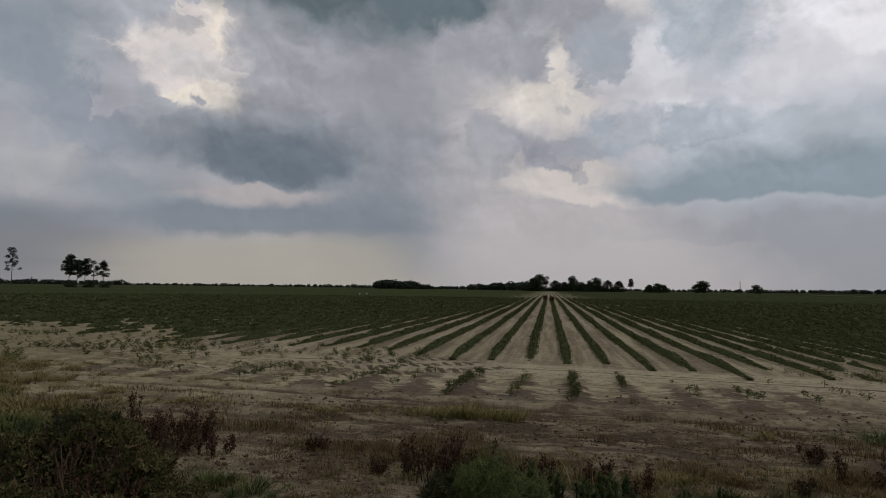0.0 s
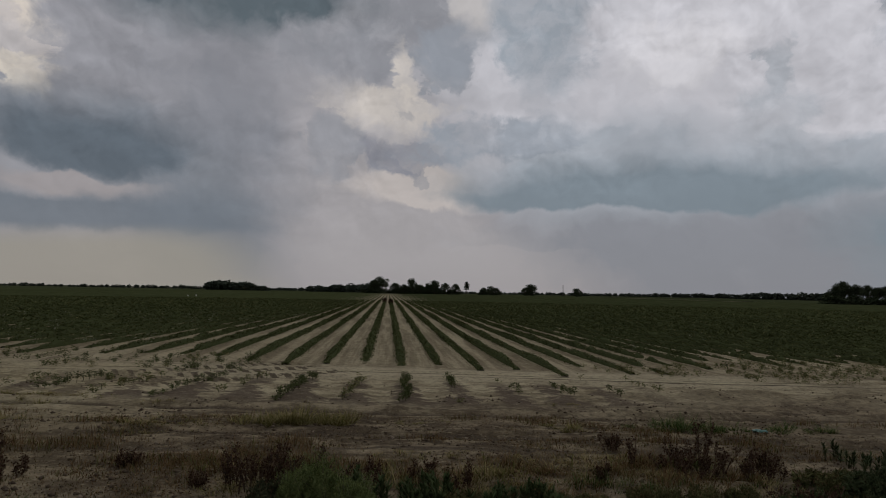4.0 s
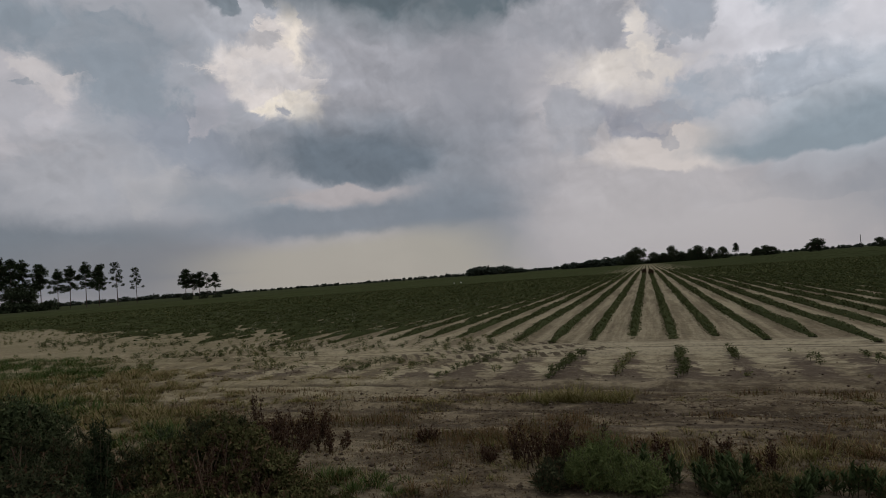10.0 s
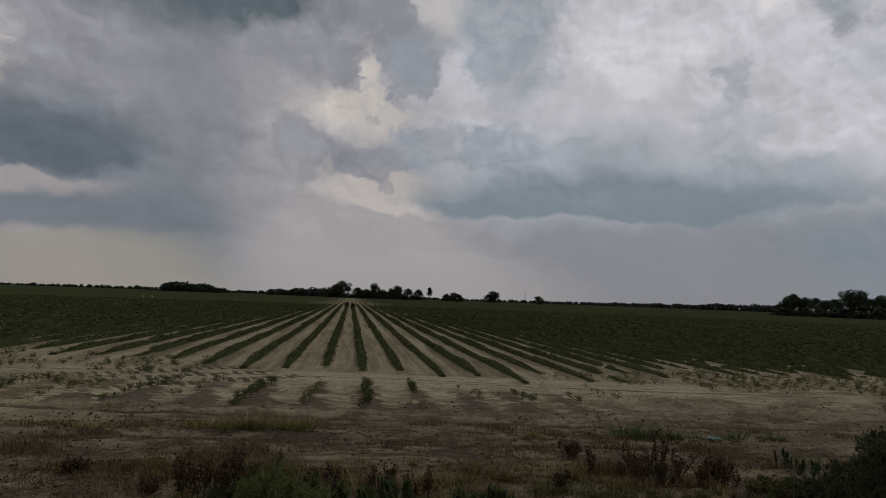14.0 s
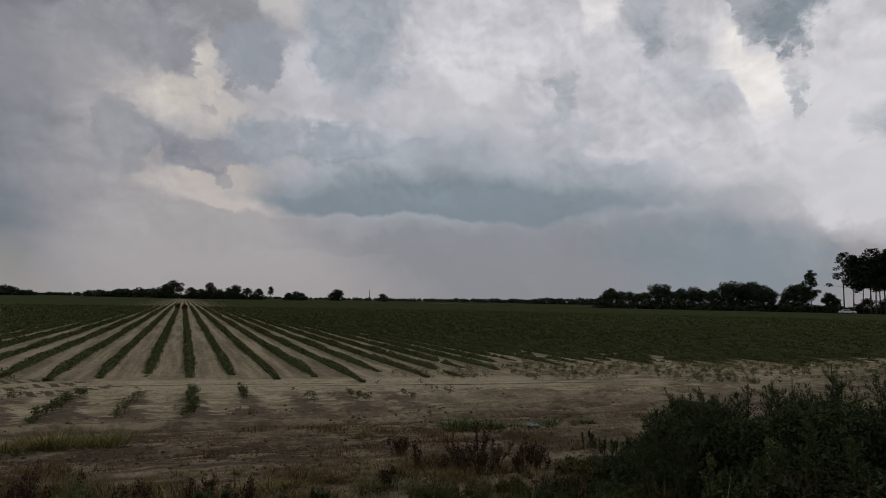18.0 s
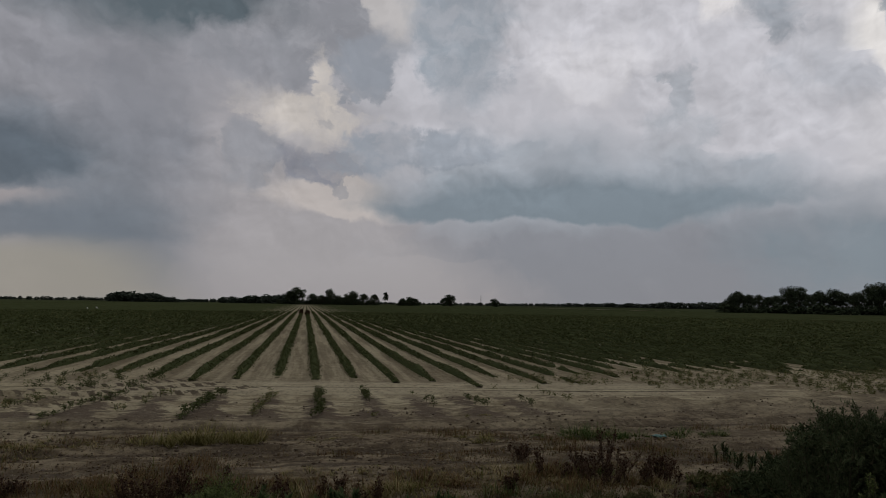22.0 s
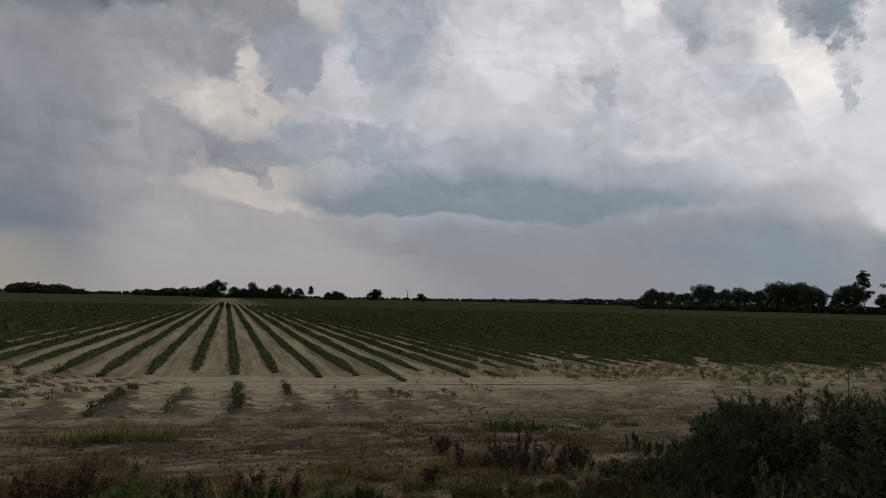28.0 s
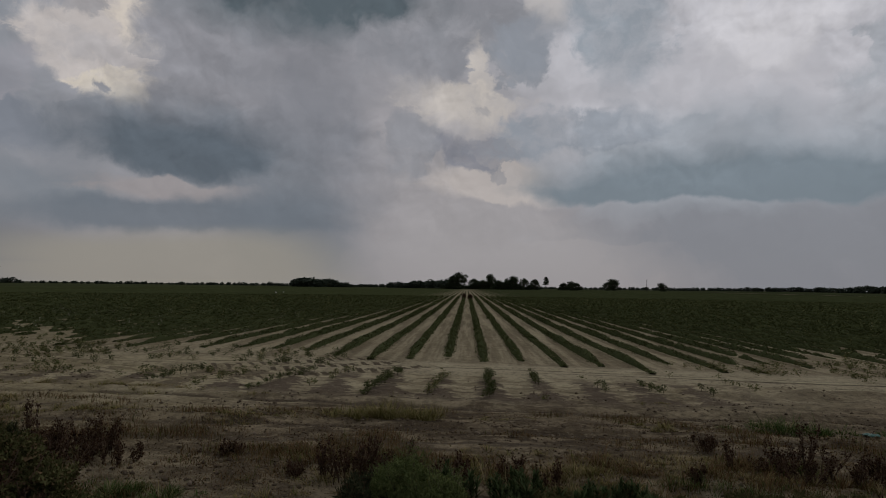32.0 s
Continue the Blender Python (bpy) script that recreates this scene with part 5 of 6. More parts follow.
far_woods(((-70, -36, 600, 0.22, 0.22), (-36, -22, 640, 0.06, 0.10), (-22, -15, 640, 0.12, 0.15), (-10.5, -7, 600, 0.08, 0.12), (-15.5, 9.5, 680, 0.10, 0.10), (9.5, 20, 640, 0.10, 0.16),
           (20, 30, 800, 0.14, 0.30), (30, 37, 600, 0.36, 0.42), (62, 75, 500, 1.2, 1.2), (-80, -64, 300, 2.4, 1.6)), 3.4, "low dark woods along the horizon")
far_woods(((-15.6, -12.5, 470, 0.50, 0.56), (-12.5, -10.4, 470, 0.52, 0.10), (-7.1, -1.5, 470, 0.40, 0.54), (0.5, 5.0, 450, 0.46, 0.4)), 1.9, "dark wood behind the far end of the field")

# utility pole
px, py = polar(15.74, 400)
s = Soup()
s.tube([(0, 0, -0.2), (0, 0, 4), (0, 0, top(0.80, 400))], [0.20, 0.18, 0.14], 8)
pole = thing("utility_pole", "thin grey wooden utility pole standing in the field", "utility pole", at=(px, py, 0))
part("shaft", s.mesh("shaft", MAT["wood"]), pole)


# ---- weeds and bushes along the track ----
def stand(x, y):
    x, y = seat(x, y)
    return (x, y, float(relief(x, y)))


def grass_tuft(x, y, wide, deep, high, mat, seed, label, dense=2600, spread=0.62, width=0.0035):
    """Tussocks of arching blades, close together in the middle of the clump."""
    rng = np.random.default_rng(seed)
    x, y = seat(x, y)
    z0 = float(relief(x, y))
    s = Soup()
    area = wide * deep
    count = int(min(260, 4 + area * (26 if area < 2 else 11)))
    per = max(6, int(dense * area * 0.55 / count))
    for i in range(count):
        r, a = rng.random() ** 0.6, rng.uniform(0, 6.283)
        cx, cy = r * math.cos(a) * wide / 2, r * math.sin(a) * deep / 2
        lump = float(fbm(cx * 2.5 + seed, cy * 2.5, seed, 2))
        tall = high * (1.15 - 0.7 * r * r) * (0.35 + 1.2 * lump) * rng.uniform(0.6, 1.2)
        girth = rng.uniform(0.35, 0.9) * (0.05 + 0.35 * tall + 0.03 * math.sqrt(area))
        n = int(per * rng.uniform(0.5, 1.5))
        q, turn = np.sqrt(rng.random(n)), rng.uniform(0, 6.283, n)
        lx, ly = cx + q * girth * np.cos(turn), cy + q * girth * np.sin(turn)
        lz = relief(x + lx, y + ly) - z0 - 0.01
        tilt = np.clip(np.abs(rng.normal(0.15, 0.3 * spread, n)) + q * 0.8 * spread, 0, 1.45)
        s.blades(np.stack([lx, ly, lz], 1), tall * (1.1 - 0.4 * q), rng, spread, width, turn + rng.normal(0, 0.6, n), tilt)
    return thing("grass_clump", label, "grass", kind="stuff", at=(x, y, z0), mesh=s.mesh("grass_clump", MAT[mat]))


def stalk_weed(x, y, high, wide, seed, leafmat="brown", stemmat="dead_stem", label="dead brown weed with upright seed stalks", stems=9, leaf=0.05, per=60, name="weed"):
    """A bunch of upright branching stalks with small leaves or seed heads."""
    rng = np.random.default_rng(seed)
    st, lv = Soup(), Soup()
    for i in range(stems):
        a, r = rng.uniform(0, 6.28), wide * 0.5 * math.sqrt(rng.random())
        bx, by = (r * (0.85 if wide > 0.35 else 0.45) * f for f in (math.cos(a), math.sin(a)))
        h = high * rng.uniform(0.3, 1.1)
        lean = 0.03 + 0.16 * h if wide > 0.2 else 0.04
        tx, ty = r * math.cos(a) + rng.normal(0, lean), r * math.sin(a) + rng.normal(0, lean)
        mid = (bx * 0.6 + tx * 0.4, by * 0.6 + ty * 0.4, h * 0.5)
        st.tube([(bx, by, -0.04), mid, (tx, ty, h)], [0.008, 0.006, 0.003], 4)
        for b in range(5):
            t = rng.uniform(0.25, 0.95)
            p = np.array([bx, by, 0]) * (1 - t) + np.array([tx, ty, h]) * t
            q = p + [rng.normal(0, 0.028), rng.normal(0, 0.028), rng.uniform(0.03, 0.11)]
            st.tube([tuple(p), tuple(q)], [0.004, 0.002], 3)
            m = per // 5
            u = rng.random((m, 1))
            lv.leaves(p * (1 - u) + q * u + rng.normal(0, 0.009, (m, 3)), leaf, rng, 0.85, 0.2)
        u = rng.random((per // 3, 1)) ** 0.7
        lv.leaves(np.array([bx, by, 0]) * (1 - u) + np.array([tx, ty, h]) * u + rng.normal(0, 0.012, (len(u), 3)), leaf, rng, 0.6, 0.2)
    ob = thing(name, label, "weed", "weeds beside the track", at=stand(x, y))
    part("stalk", st.mesh("stalk", MAT[stemmat]), ob)["kind"] = "stuff"
    part("foliage", lv.mesh("foliage", MAT[leafmat]), ob)["kind"] = "stuff"
    return ob


def bush(x, y, rx, ry, high, seed, leafmat, label, leaves=20000, leaf=0.030, stems=40, name="bush", slim=0.26, shoot=0.16):
    """A leafy mass of rounded clumps, dense inside, with feathery shoots of uneven height on top."""
    rng = np.random.default_rng(seed)
    st, lv = Soup(), Soup()
    mean = (rx + ry) / 2
    r0 = min(0.42 * mean, 0.36 * high) + 0.03
    count = int(12 + 10 * high / (r0 * 4))
    lumps = []
    for i in range(count):
        a, r = rng.uniform(0, 6.28), math.sqrt(rng.random())
        px, py = rx * r * math.cos(a), ry * r * math.sin(a)
        crest = (high - r0 * 0.9) * (1 - 0.6 * r ** 3) * (0.70 + 0.45 * float(fbm(px * 2.2 + seed, py * 2.2, seed, 2)))
        lumps.append((px, py, max(r0 * 0.4, crest * (1.0 if i % 2 else rng.uniform(0.15, 0.9)))))
    per = leaves // count
    for px, py, pz in lumps:
        st.tube([(px * 0.6, py * 0.6, -0.05), (px, py, pz)], [0.010, 0.004], 4)
        for n, size, reach in ((per // 9, min(leaf * 2.6, max(leaf, 0.075)), 0.80), (per, leaf, 1.0)):
            d = rng.normal(0, 1, (n, 3))
            d /= np.linalg.norm(d, axis=1)[:, None]
            d[:, 2] = np.where(d[:, 2] < -0.4, -d[:, 2], d[:, 2])
            rag = 1.0 + 0.28 * (fbm(d[:, 0] * 3 + px * 9, d[:, 1] * 3 + d[:, 2] * 2 + py * 9, seed, 3) - 0.5) * 2
            inner = np.where(d[:, 2] < 0.25, 0.35, 0.74)
            p = np.array([px, py, pz]) + d * r0 * (reach * rag * (inner + (1.06 - inner) * rng.random(n)))[:, None]
            p[:, 2] = np.maximum(p[:, 2], 0.01)
            lv.leaves(p, size, rng, 0.65, slim, 0.12, simple=True)
    for i in range(stems):
        px, py, pz = lumps[rng.integers(count)]
        root = np.array([px, py, pz])
        tip = root + [rng.normal(0, r0 * 0.6), rng.normal(0, r0 * 0.6), r0 * 0.8 + shoot * high * rng.uniform(0.1, 1.0)]
        st.tube([tuple(root), tuple(tip)], [0.004, 0.0015], 3)
        m = 70
        t = rng.random((m, 1)) ** 0.8
        lv.leaves(root * (1 - t) + tip * t + rng.normal(0, 1, (m, 3)) * (0.008 + 0.035 * (1 - t)), leaf * 0.85, rng, 0.75, slim, 0.05, simple=True)
    ob = thing(name, label, "bush", "bushes beside the track", at=stand(x, y))
    part("stalk", st.mesh("stalk", MAT["stem"]), ob)["kind"] = "stuff"
    part("foliage", lv.mesh("foliage", MAT[leafmat]), ob)["kind"] = "stuff"
    return ob


def round_bush(az, dist, *rest, **more):
    return bush(*polar(az, dist), *rest, **more)


def plume(x, y, high, wide, seed, leafmat="bush", label="tall feathery dark green weed plume beside the track"):
    """An upright stem with rising side sprays of fine needle-like leaves."""
    rng = np.random.default_rng(seed)
    st, lv = Soup(), Soup()
    lx, ly = rng.normal(0, 0.06 * high, 2)
    st.tube([(0, 0, -0.04), (lx * 0.4, ly * 0.4, high * 0.5), (lx, ly, high)], [0.009, 0.007, 0.002], 4)
    for i in range(26):
        t = 0.30 + 0.68 * (i + rng.random()) / 26
        root = np.array([lx * t, ly * t, high * t])
        a, reach = i * 2.4 + rng.normal(0, 0.4), wide * (1.15 - 0.85 * t) * rng.uniform(0.6, 1.2) + 0.03
        tip = root + [reach * math.cos(a), reach * math.sin(a), reach * rng.uniform(0.5, 1.1)]
        st.tube([tuple(root), tuple(tip)], [0.003, 0.001], 3)
        u = rng.random((34, 1)) ** 0.8
        lv.leaves(root * (1 - u) + tip * u + rng.normal(0, 0.008, (34, 3)), 0.042, rng, 0.8, 0.10, 0.05, simple=True)
    ob = thing("feathery_weed", label, "weed", "feathery weeds beside the track", at=stand(x, y))
    part("stalk", st.mesh("stalk", MAT["stem"]), ob)
    part("foliage", lv.mesh("foliage", MAT[leafmat]), ob)["kind"] = "stuff"


def lance_weed(x, y, high, wide, seed, stems=7, leafmat="lance"):
    """Upright stems set all round with long pointed leaves that arch outwards."""
    rng = np.random.default_rng(seed)
    st, lv = Soup(), Soup()
    for i in range(stems):
        a, r = rng.uniform(0, 6.28), wide * 0.5 * math.sqrt(rng.random())
        bx, by = r * math.cos(a), r * math.sin(a)
        h = high * rng.uniform(0.6, 1.1)
        tx, ty = bx * 1.25 + rng.normal(0, 0.03), by * 1.25 + rng.normal(0, 0.03)
        st.tube([(bx, by, -0.03), ((bx + tx) / 2, (by + ty) / 2, h * 0.55), (tx, ty, h)], [0.005, 0.004, 0.002], 4)
        n = int(14 + 60 * h)
        t = 0.15 + 0.85 * np.sort(rng.random(n)) ** 0.8
        turn = np.arange(n) * 2.4 + rng.normal(0, 0.3, n)
        tilt = np.clip(1.15 - 0.75 * t + rng.normal(0, 0.15, n), 0.15, 1.4)
        base = np.stack([bx + (tx - bx) * t, by + (ty - by) * t, h * t], 1)
        lv.blades(base, 0.10 * (1.2 - 0.5 * t), rng, 0.5, 0.0085, turn, tilt)
    ob = thing("lance_leaved_weed", "green weed with long pointed leaves on upright stems", "weed", "lance-leaved weeds beside the track", at=stand(x, y))
    part("stalk", st.mesh("stalk", MAT["stem"]), ob)["kind"] = "stuff"
    part("foliage", lv.mesh("foliage", MAT[leafmat]), ob)["kind"] = "stuff"


DARK = "dense dark green bush of upright leafy weeds"
TANGLE = "dark bush of tangled brown and green weeds"
LOW_PALE = "low grey-green weeds and grass at the bush's foot"
# beside the track on one side
for i, (az, d, rx, ry, h, m, text, n) in enumerate((
        (42.4, 6.7, 0.26, 0.36, 0.66, "bush", DARK, 12000), (44.6, 6.6, 0.34, 0.42, 0.98, "bush", DARK, 18000), (47.6, 6.4, 0.40, 0.46, 1.08, "bush", DARK, 22000), (50.0, 6.3, 0.48, 0.50, 1.08, "bush", DARK, 22000),
        (53.2, 6.2, 0.52, 0.50, 1.20, "bush", DARK, 24000), (57.6, 6.2, 0.55, 0.50, 1.24, "bush", DARK, 24000), (62.2, 6.1, 0.60, 0.55, 1.36, "dusky", TANGLE, 24000),
        (67.5, 6.0, 0.70, 0.60, 1.45, "dusky", TANGLE, 18000), (48.5, 5.6, 0.45, 0.35, 0.50, "bush", DARK, 12000), (54.5, 5.5, 0.55, 0.35, 0.70, "dusky", TANGLE, 15000),
        (60.0, 5.3, 0.5, 0.35, 0.75, "bush", DARK, 15000), (39.4, 7.1, 0.36, 0.34, 0.24, "bush", LOW_PALE, 7000), (36.0, 7.2, 0.34, 0.3, 0.14, "olive", LOW_PALE, 5000),
        (37.5, 6.3, 0.5, 0.3, 0.11, "lance", LOW_PALE, 5000), (41.0, 6.0, 0.40, 0.3, 0.16, "olive", LOW_PALE, 7000))):
    round_bush(az, d, rx, ry, h, 41 + i, m, text, n)
for i, (az, d) in enumerate(((37.5, 8.3), (38.6, 8.0), (40.0, 8.1), (36.2, 8.6), (41.2, 7.8))):
    lance_weed(*polar(az, d), 0.20, 0.26, 86 + i, 5, "bush")
# beside the track on the other side
for i, (az, d, rx, ry, h, m, text, n) in enumerate((
        (-68.0, 6.2, 0.8, 0.6, 1.75, "dusky", TANGLE, 18000), (-62.6, 6.3, 0.60, 0.50, 1.52, "bush", DARK, 20000), (-58.6, 6.3, 0.55, 0.50, 1.24, "dusky", TANGLE, 20000),
        (-55.0, 6.3, 0.50, 0.45, 1.12, "bush", DARK, 20000), (-51.6, 6.3, 0.45, 0.40, 0.92, "bush", DARK, 18000), (-60.5, 5.2, 0.60, 0.40, 0.85, "dusky", TANGLE, 18000),
        (-54.5, 5.2, 0.55, 0.40, 0.74, "dusky", TANGLE, 18000), (-49.8, 5.5, 0.40, 0.35, 0.66, "bush", DARK, 15000), (-45.0, 5.3, 0.45, 0.35, 0.42, "olive", TANGLE, 14000),
        (-42.2, 5.9, 0.40, 0.38, 0.68, "olive", "olive green bush with small leaves at the track", 14000), (-38.8, 5.9, 0.42, 0.40, 0.74, "olive", "olive green bush with small leaves at the track", 15000),
        (-36.0, 5.7, 0.34, 0.30, 0.52, "olive", TANGLE, 12000), (-40.0, 5.1, 0.55, 0.30, 0.36, "olive", TANGLE, 13000), (-34.2, 5.3, 0.40, 0.30, 0.30, "olive", DARK, 11000),
        (-31.0, 5.2, 0.40, 0.25, 0.14, "olive", "low tangled weeds at the edge of the track", 8000))):
    round_bush(az, d, rx, ry, h, 71 + i, m, text, n)
# green weeds in front
WEED = "dark green weed clump with pointed leaves on bare soil"
for i, (x, y, rx, ry, h, m, text, n, leaf) in enumerate((
        (-0.62, 5.45, 0.20, 0.20, 0.34, "ragweed", "bright green feathery ragweed clump", 12000, 0.022), (-0.30, 5.35, 0.18, 0.20, 0.24, "ragweed", "bright green feathery ragweed clump", 8000, 0.024),
        (0.60, 5.3, 0.15, 0.2, 0.10, "olive", WEED, 1200, 0.036), (-0.95, 5.4, 0.14, 0.15, 0.16, "dusky", WEED, 2000, 0.034),
        (1.62, 5.3, 0.26, 0.2, 0.07, "olive", "low brownish green weed patch", 2500, 0.026), (2.3, 5.4, 0.36, 0.25, 0.08, "olive", "low green weed patch", 4500, 0.028),
        (3.0, 5.4, 0.36, 0.28, 0.10, "olive", "low green weed patch", 5000, 0.028), (3.6, 5.0, 0.45, 0.3, 0.15, "lance", "low green weed patch with grass shoots", 7000, 0.028), (3.1, 4.8, 0.45, 0.3, 0.13, "lance", "low green weed patch with grass shoots", 9000, 0.028))):
    bush(x, y, rx, ry, h, 102 + i, m, text, n, leaf, 70, slim=0.18, shoot=0.6)
rng = np.random.default_rng(61)
for i in range(13):
    lance_weed(-0.28 + 0.105 * i + rng.normal(0, 0.05), rng.uniform(5.2, 5.55), rng.uniform(0.15, 0.29) - 0.006 * i, 0.16, 400 + i)
for i in range(5):
    lance_weed(1.05 + 0.09 * i, rng.uniform(5.2, 5.4), rng.uniform(0.10, 0.20), 0.14, 420 + i, 5)
for i in range(30):
    az = 41.5 + 0.62 * i + rng.normal(0, 0.3)
    high = float(np.interp(az, (41, 44.5, 48, 52, 54, 60), (0.62, 1.02, 1.12, 1.10, 1.24, 1.34)))
    plume(*polar(az, rng.uniform(6.0, 6.7)), high * rng.uniform(0.88, 1.08), rng.uniform(0.16, 0.26), 440 + i)
for i, az in enumerate((51.5, 53.0, 50.2, 47.2, 56.5)):
    plume(*polar(az, 5.5), (0.86, 1.0, 0.72, 0.55, 0.95)[i], 0.10, 480 + i, "lance", "pale green ragweed spike in front of the dark bush")
for i in range(20):
    az = -63 + 1.35 * i + rng.normal(0, 0.5)
    high = float(np.interp(az, (-64, -58, -52, -46, -41, -36), (1.55, 1.28, 0.95, 0.55, 0.76, 0.60)))
    plume(*polar(az, rng.uniform(5.6, 6.4)), high * rng.uniform(0.85, 1.06), rng.uniform(0.14, 0.24), 500 + i, "dusky" if i % 3 else "bush")
# dead stalks
DEAD = ((-1.22, 6.1, 0.40, 0.60, 34), (-0.85, 6.2, 0.34, 0.40, 14), (-0.25, 6.1, 0.22, 0.6, 14), (-4.45, 6.55, 0.46, 0.55, 34), (-4.10, 6.75, 0.42, 0.50, 26), (-4.95, 6.9, 0.54, 0.10, 4), (-3.7, 6.4, 0.22, 0.6, 16),
        (2.62, 7.3, 0.26, 0.24, 8), (2.60, 6.6, 0.30, 0.12, 4), (3.15, 6.35, 0.38, 0.80, 34), (3.32, 6.5, 0.48, 0.14, 5), (3.75, 6.2, 0.28, 0.55, 18), (3.85, 6.3, 0.36, 0.10, 3), (0.45, 6.0, 0.22, 0.6, 14), (0.75, 5.9, 0.26, 0.10, 3),
        (-2.62, 6.75, 0.10, 0.22, 9), (-1.75, 6.15, 0.09, 0.22, 8), (2.1, 6.1, 0.14, 0.2, 7))
DEAD += tuple((*polar(az, d), h, w, n) for az, d, h, w, n in ((-44.0, 5.5, 0.62, 0.5, 24), (-40.5, 5.5, 0.80, 0.5, 26), (-37.2, 5.4, 0.66, 0.4, 22), (-52.5, 5.6, 1.0, 0.5, 24), (-57.5, 5.6, 1.2, 0.5, 24), (-34.0, 6.3, 0.62, 0.35, 24), (39.2, 5.4, 0.30, 0.5, 14), (34.6, 6.1, 0.30, 0.6, 20)))
for i, (x, y, h, w, n) in enumerate(DEAD):
    stalk_weed(x, y, h * (0.78 if w > 0.2 else 0.95), w, 160 + i, stems=n, leaf=0.033, per=62)
for i, (x, y) in enumerate(((-0.57, 92.0), (0.36, 86.0))):
    stalk_weed(x, y, 0.75, 0.6, 186 + i, stems=26, leaf=0.14, per=50, label="withered brown plant standing in a crop row")
# tall sprigs out of the bushes
for i, (az, d, h, w, n, m) in enumerate(((58.9, 6.3, 1.76, 0.17, 26, "bush"), (55.1, 6.4, 1.42, 0.10, 12, "bush"), (52.2, 6.6, 1.28, 0.10, 6, "ragweed"), (48.8, 6.6, 1.14, 0.12, 8, "bush"), (50.5, 5.4, 0.98, 0.10, 4, "ragweed"), (46.5, 5.4, 0.80, 0.12, 4, "ragweed"), (58.6, 6.6, 1.5, 0.10, 3, "bush"), (-47.8, 5.2, 0.92, 0.11, 30, "pine"))):
    stalk_weed(*polar(az, d), h, w, 190 + i, m, "stem", "tall leafy weed stalk standing out of the bushes", n, 0.030, 230)
# grass clumps
GRASS = {"yellow": "yellow-green grass clump on brown soil", "green_grass": "dark green grass clump on brown soil", "straw": "dry straw-coloured grass on sand"}
NEAR = ((-2.6, 5.2, 1.0, 0.6, 0.16, "green_grass"), (-3.2, 5.4, 0.8, 0.5, 0.18, "green_grass"), (2.7, 4.7, 0.8, 0.5, 0.26, "green_grass"), (3.9, 4.9, 0.8, 0.5, 0.36, "green_grass"), (4.3, 4.6, 0.6, 0.5, 0.42, "straw"), (3.4, 4.6, 0.9, 0.4, 0.22, "straw"),
                                        (-6.4, 8.7, 0.7, 0.5, 0.12, "yellow"), (-5.6, 9.0, 0.4, 0.3, 0.10, "yellow"), (1.2, 7.0, 1.4, 0.5, 0.07, "straw"), (0.2, 7.1, 1.0, 0.4, 0.07, "straw"), (1.0, 6.4, 1.4, 0.5, 0.08, "straw"))
FURTHER = ((-1.65, 8.8, 0.8, 0.5, 0.18, "yellow"), (-1.2, 8.9, 1.0, 0.6, 0.27, "yellow"), (-0.65, 8.9, 0.7, 0.6, 0.27, "yellow"), (0.5, 8.9, 1.1, 0.4, 0.06, "yellow"), (2.5, 8.4, 0.4, 0.4, 0.16, "yellow"), (2.2, 8.6, 0.7, 0.4, 0.06, "yellow"),
                                        (3.9, 8.5, 0.6, 0.5, 0.26, "green_grass"), (4.25, 8.4, 0.7, 0.45, 0.36, "green_grass"), (4.65, 8.3, 0.5, 0.4, 0.22, "green_grass"), (5.5, 8.3, 0.7, 0.35, 0.20, "green_grass"), (6.0, 8.2, 0.5, 0.3, 0.20, "green_grass"), (3.3, 8.5, 0.4, 0.3, 0.08, "green_grass"), (2.9, 10.2, 0.7, 0.4, 0.06, "straw"))
for i, (x, y, w, d, h, m) in enumerate(NEAR + FURTHER):
    grass_tuft(x, y, w, d, h, m, 100 + i, GRASS[m], 3600, 0.95, 0.003)
for i, (az, d, w, h, m) in enumerate(((47.0, 5.0, 0.9, 0.42, "straw"), (53.0, 4.9, 0.9, 0.46, "straw"), (42.5, 5.5, 0.8, 0.30, "green_grass"), (58.5, 4.8, 0.8, 0.5, "straw"), (38.0, 5.8, 0.9, 0.22, "green_grass"))):
    grass_tuft(*polar(az, d), w, 0.4, h, m, 180 + i, "loose long grass before the bushes", 500, 0.5, 0.003)
# matted dead grass on the soil in front
rng = np.random.default_rng(77)
for i in range(40):
    x, y = rng.uniform(-2.8, 4.2), rng.uniform(5.2, 7.2)
    grass_tuft(x, y, rng.uniform(0.6, 1.2), rng.uniform(0.3, 0.6), rng.uniform(0.07, 0.15), "deadgrass" if i % 4 else "straw", 210 + i, "matted brown dead grass on bare soil", 2600, 1.05, 0.0026)
rng = np.random.default_rng(79)
for i in range(16):
    x, y = rng.uniform(-1.6, 1.5), rng.uniform(5.7, 6.7)
    grass_tuft(x, y, rng.uniform(0.4, 0.8), rng.uniform(0.3, 0.5), rng.uniform(0.16, 0.26), ("deadgrass", "straw", "yellow")[i % 3], 330 + i, "loose brown and tan dead grass on bare soil", 1500, 0.8, 0.0028)
for i in range(14):
    x, y = rng.uniform(2.0, 4.2), rng.uniform(5.5, 6.9)
    grass_tuft(x, y, rng.uniform(0.4, 0.9), rng.uniform(0.3, 0.5), rng.uniform(0.12, 0.22), ("deadgrass", "green_grass", "straw")[i % 3], 350 + i, "loose green and brown grass on bare soil", 1500, 0.8, 0.0028)
rng = np.random.default_rng(78)
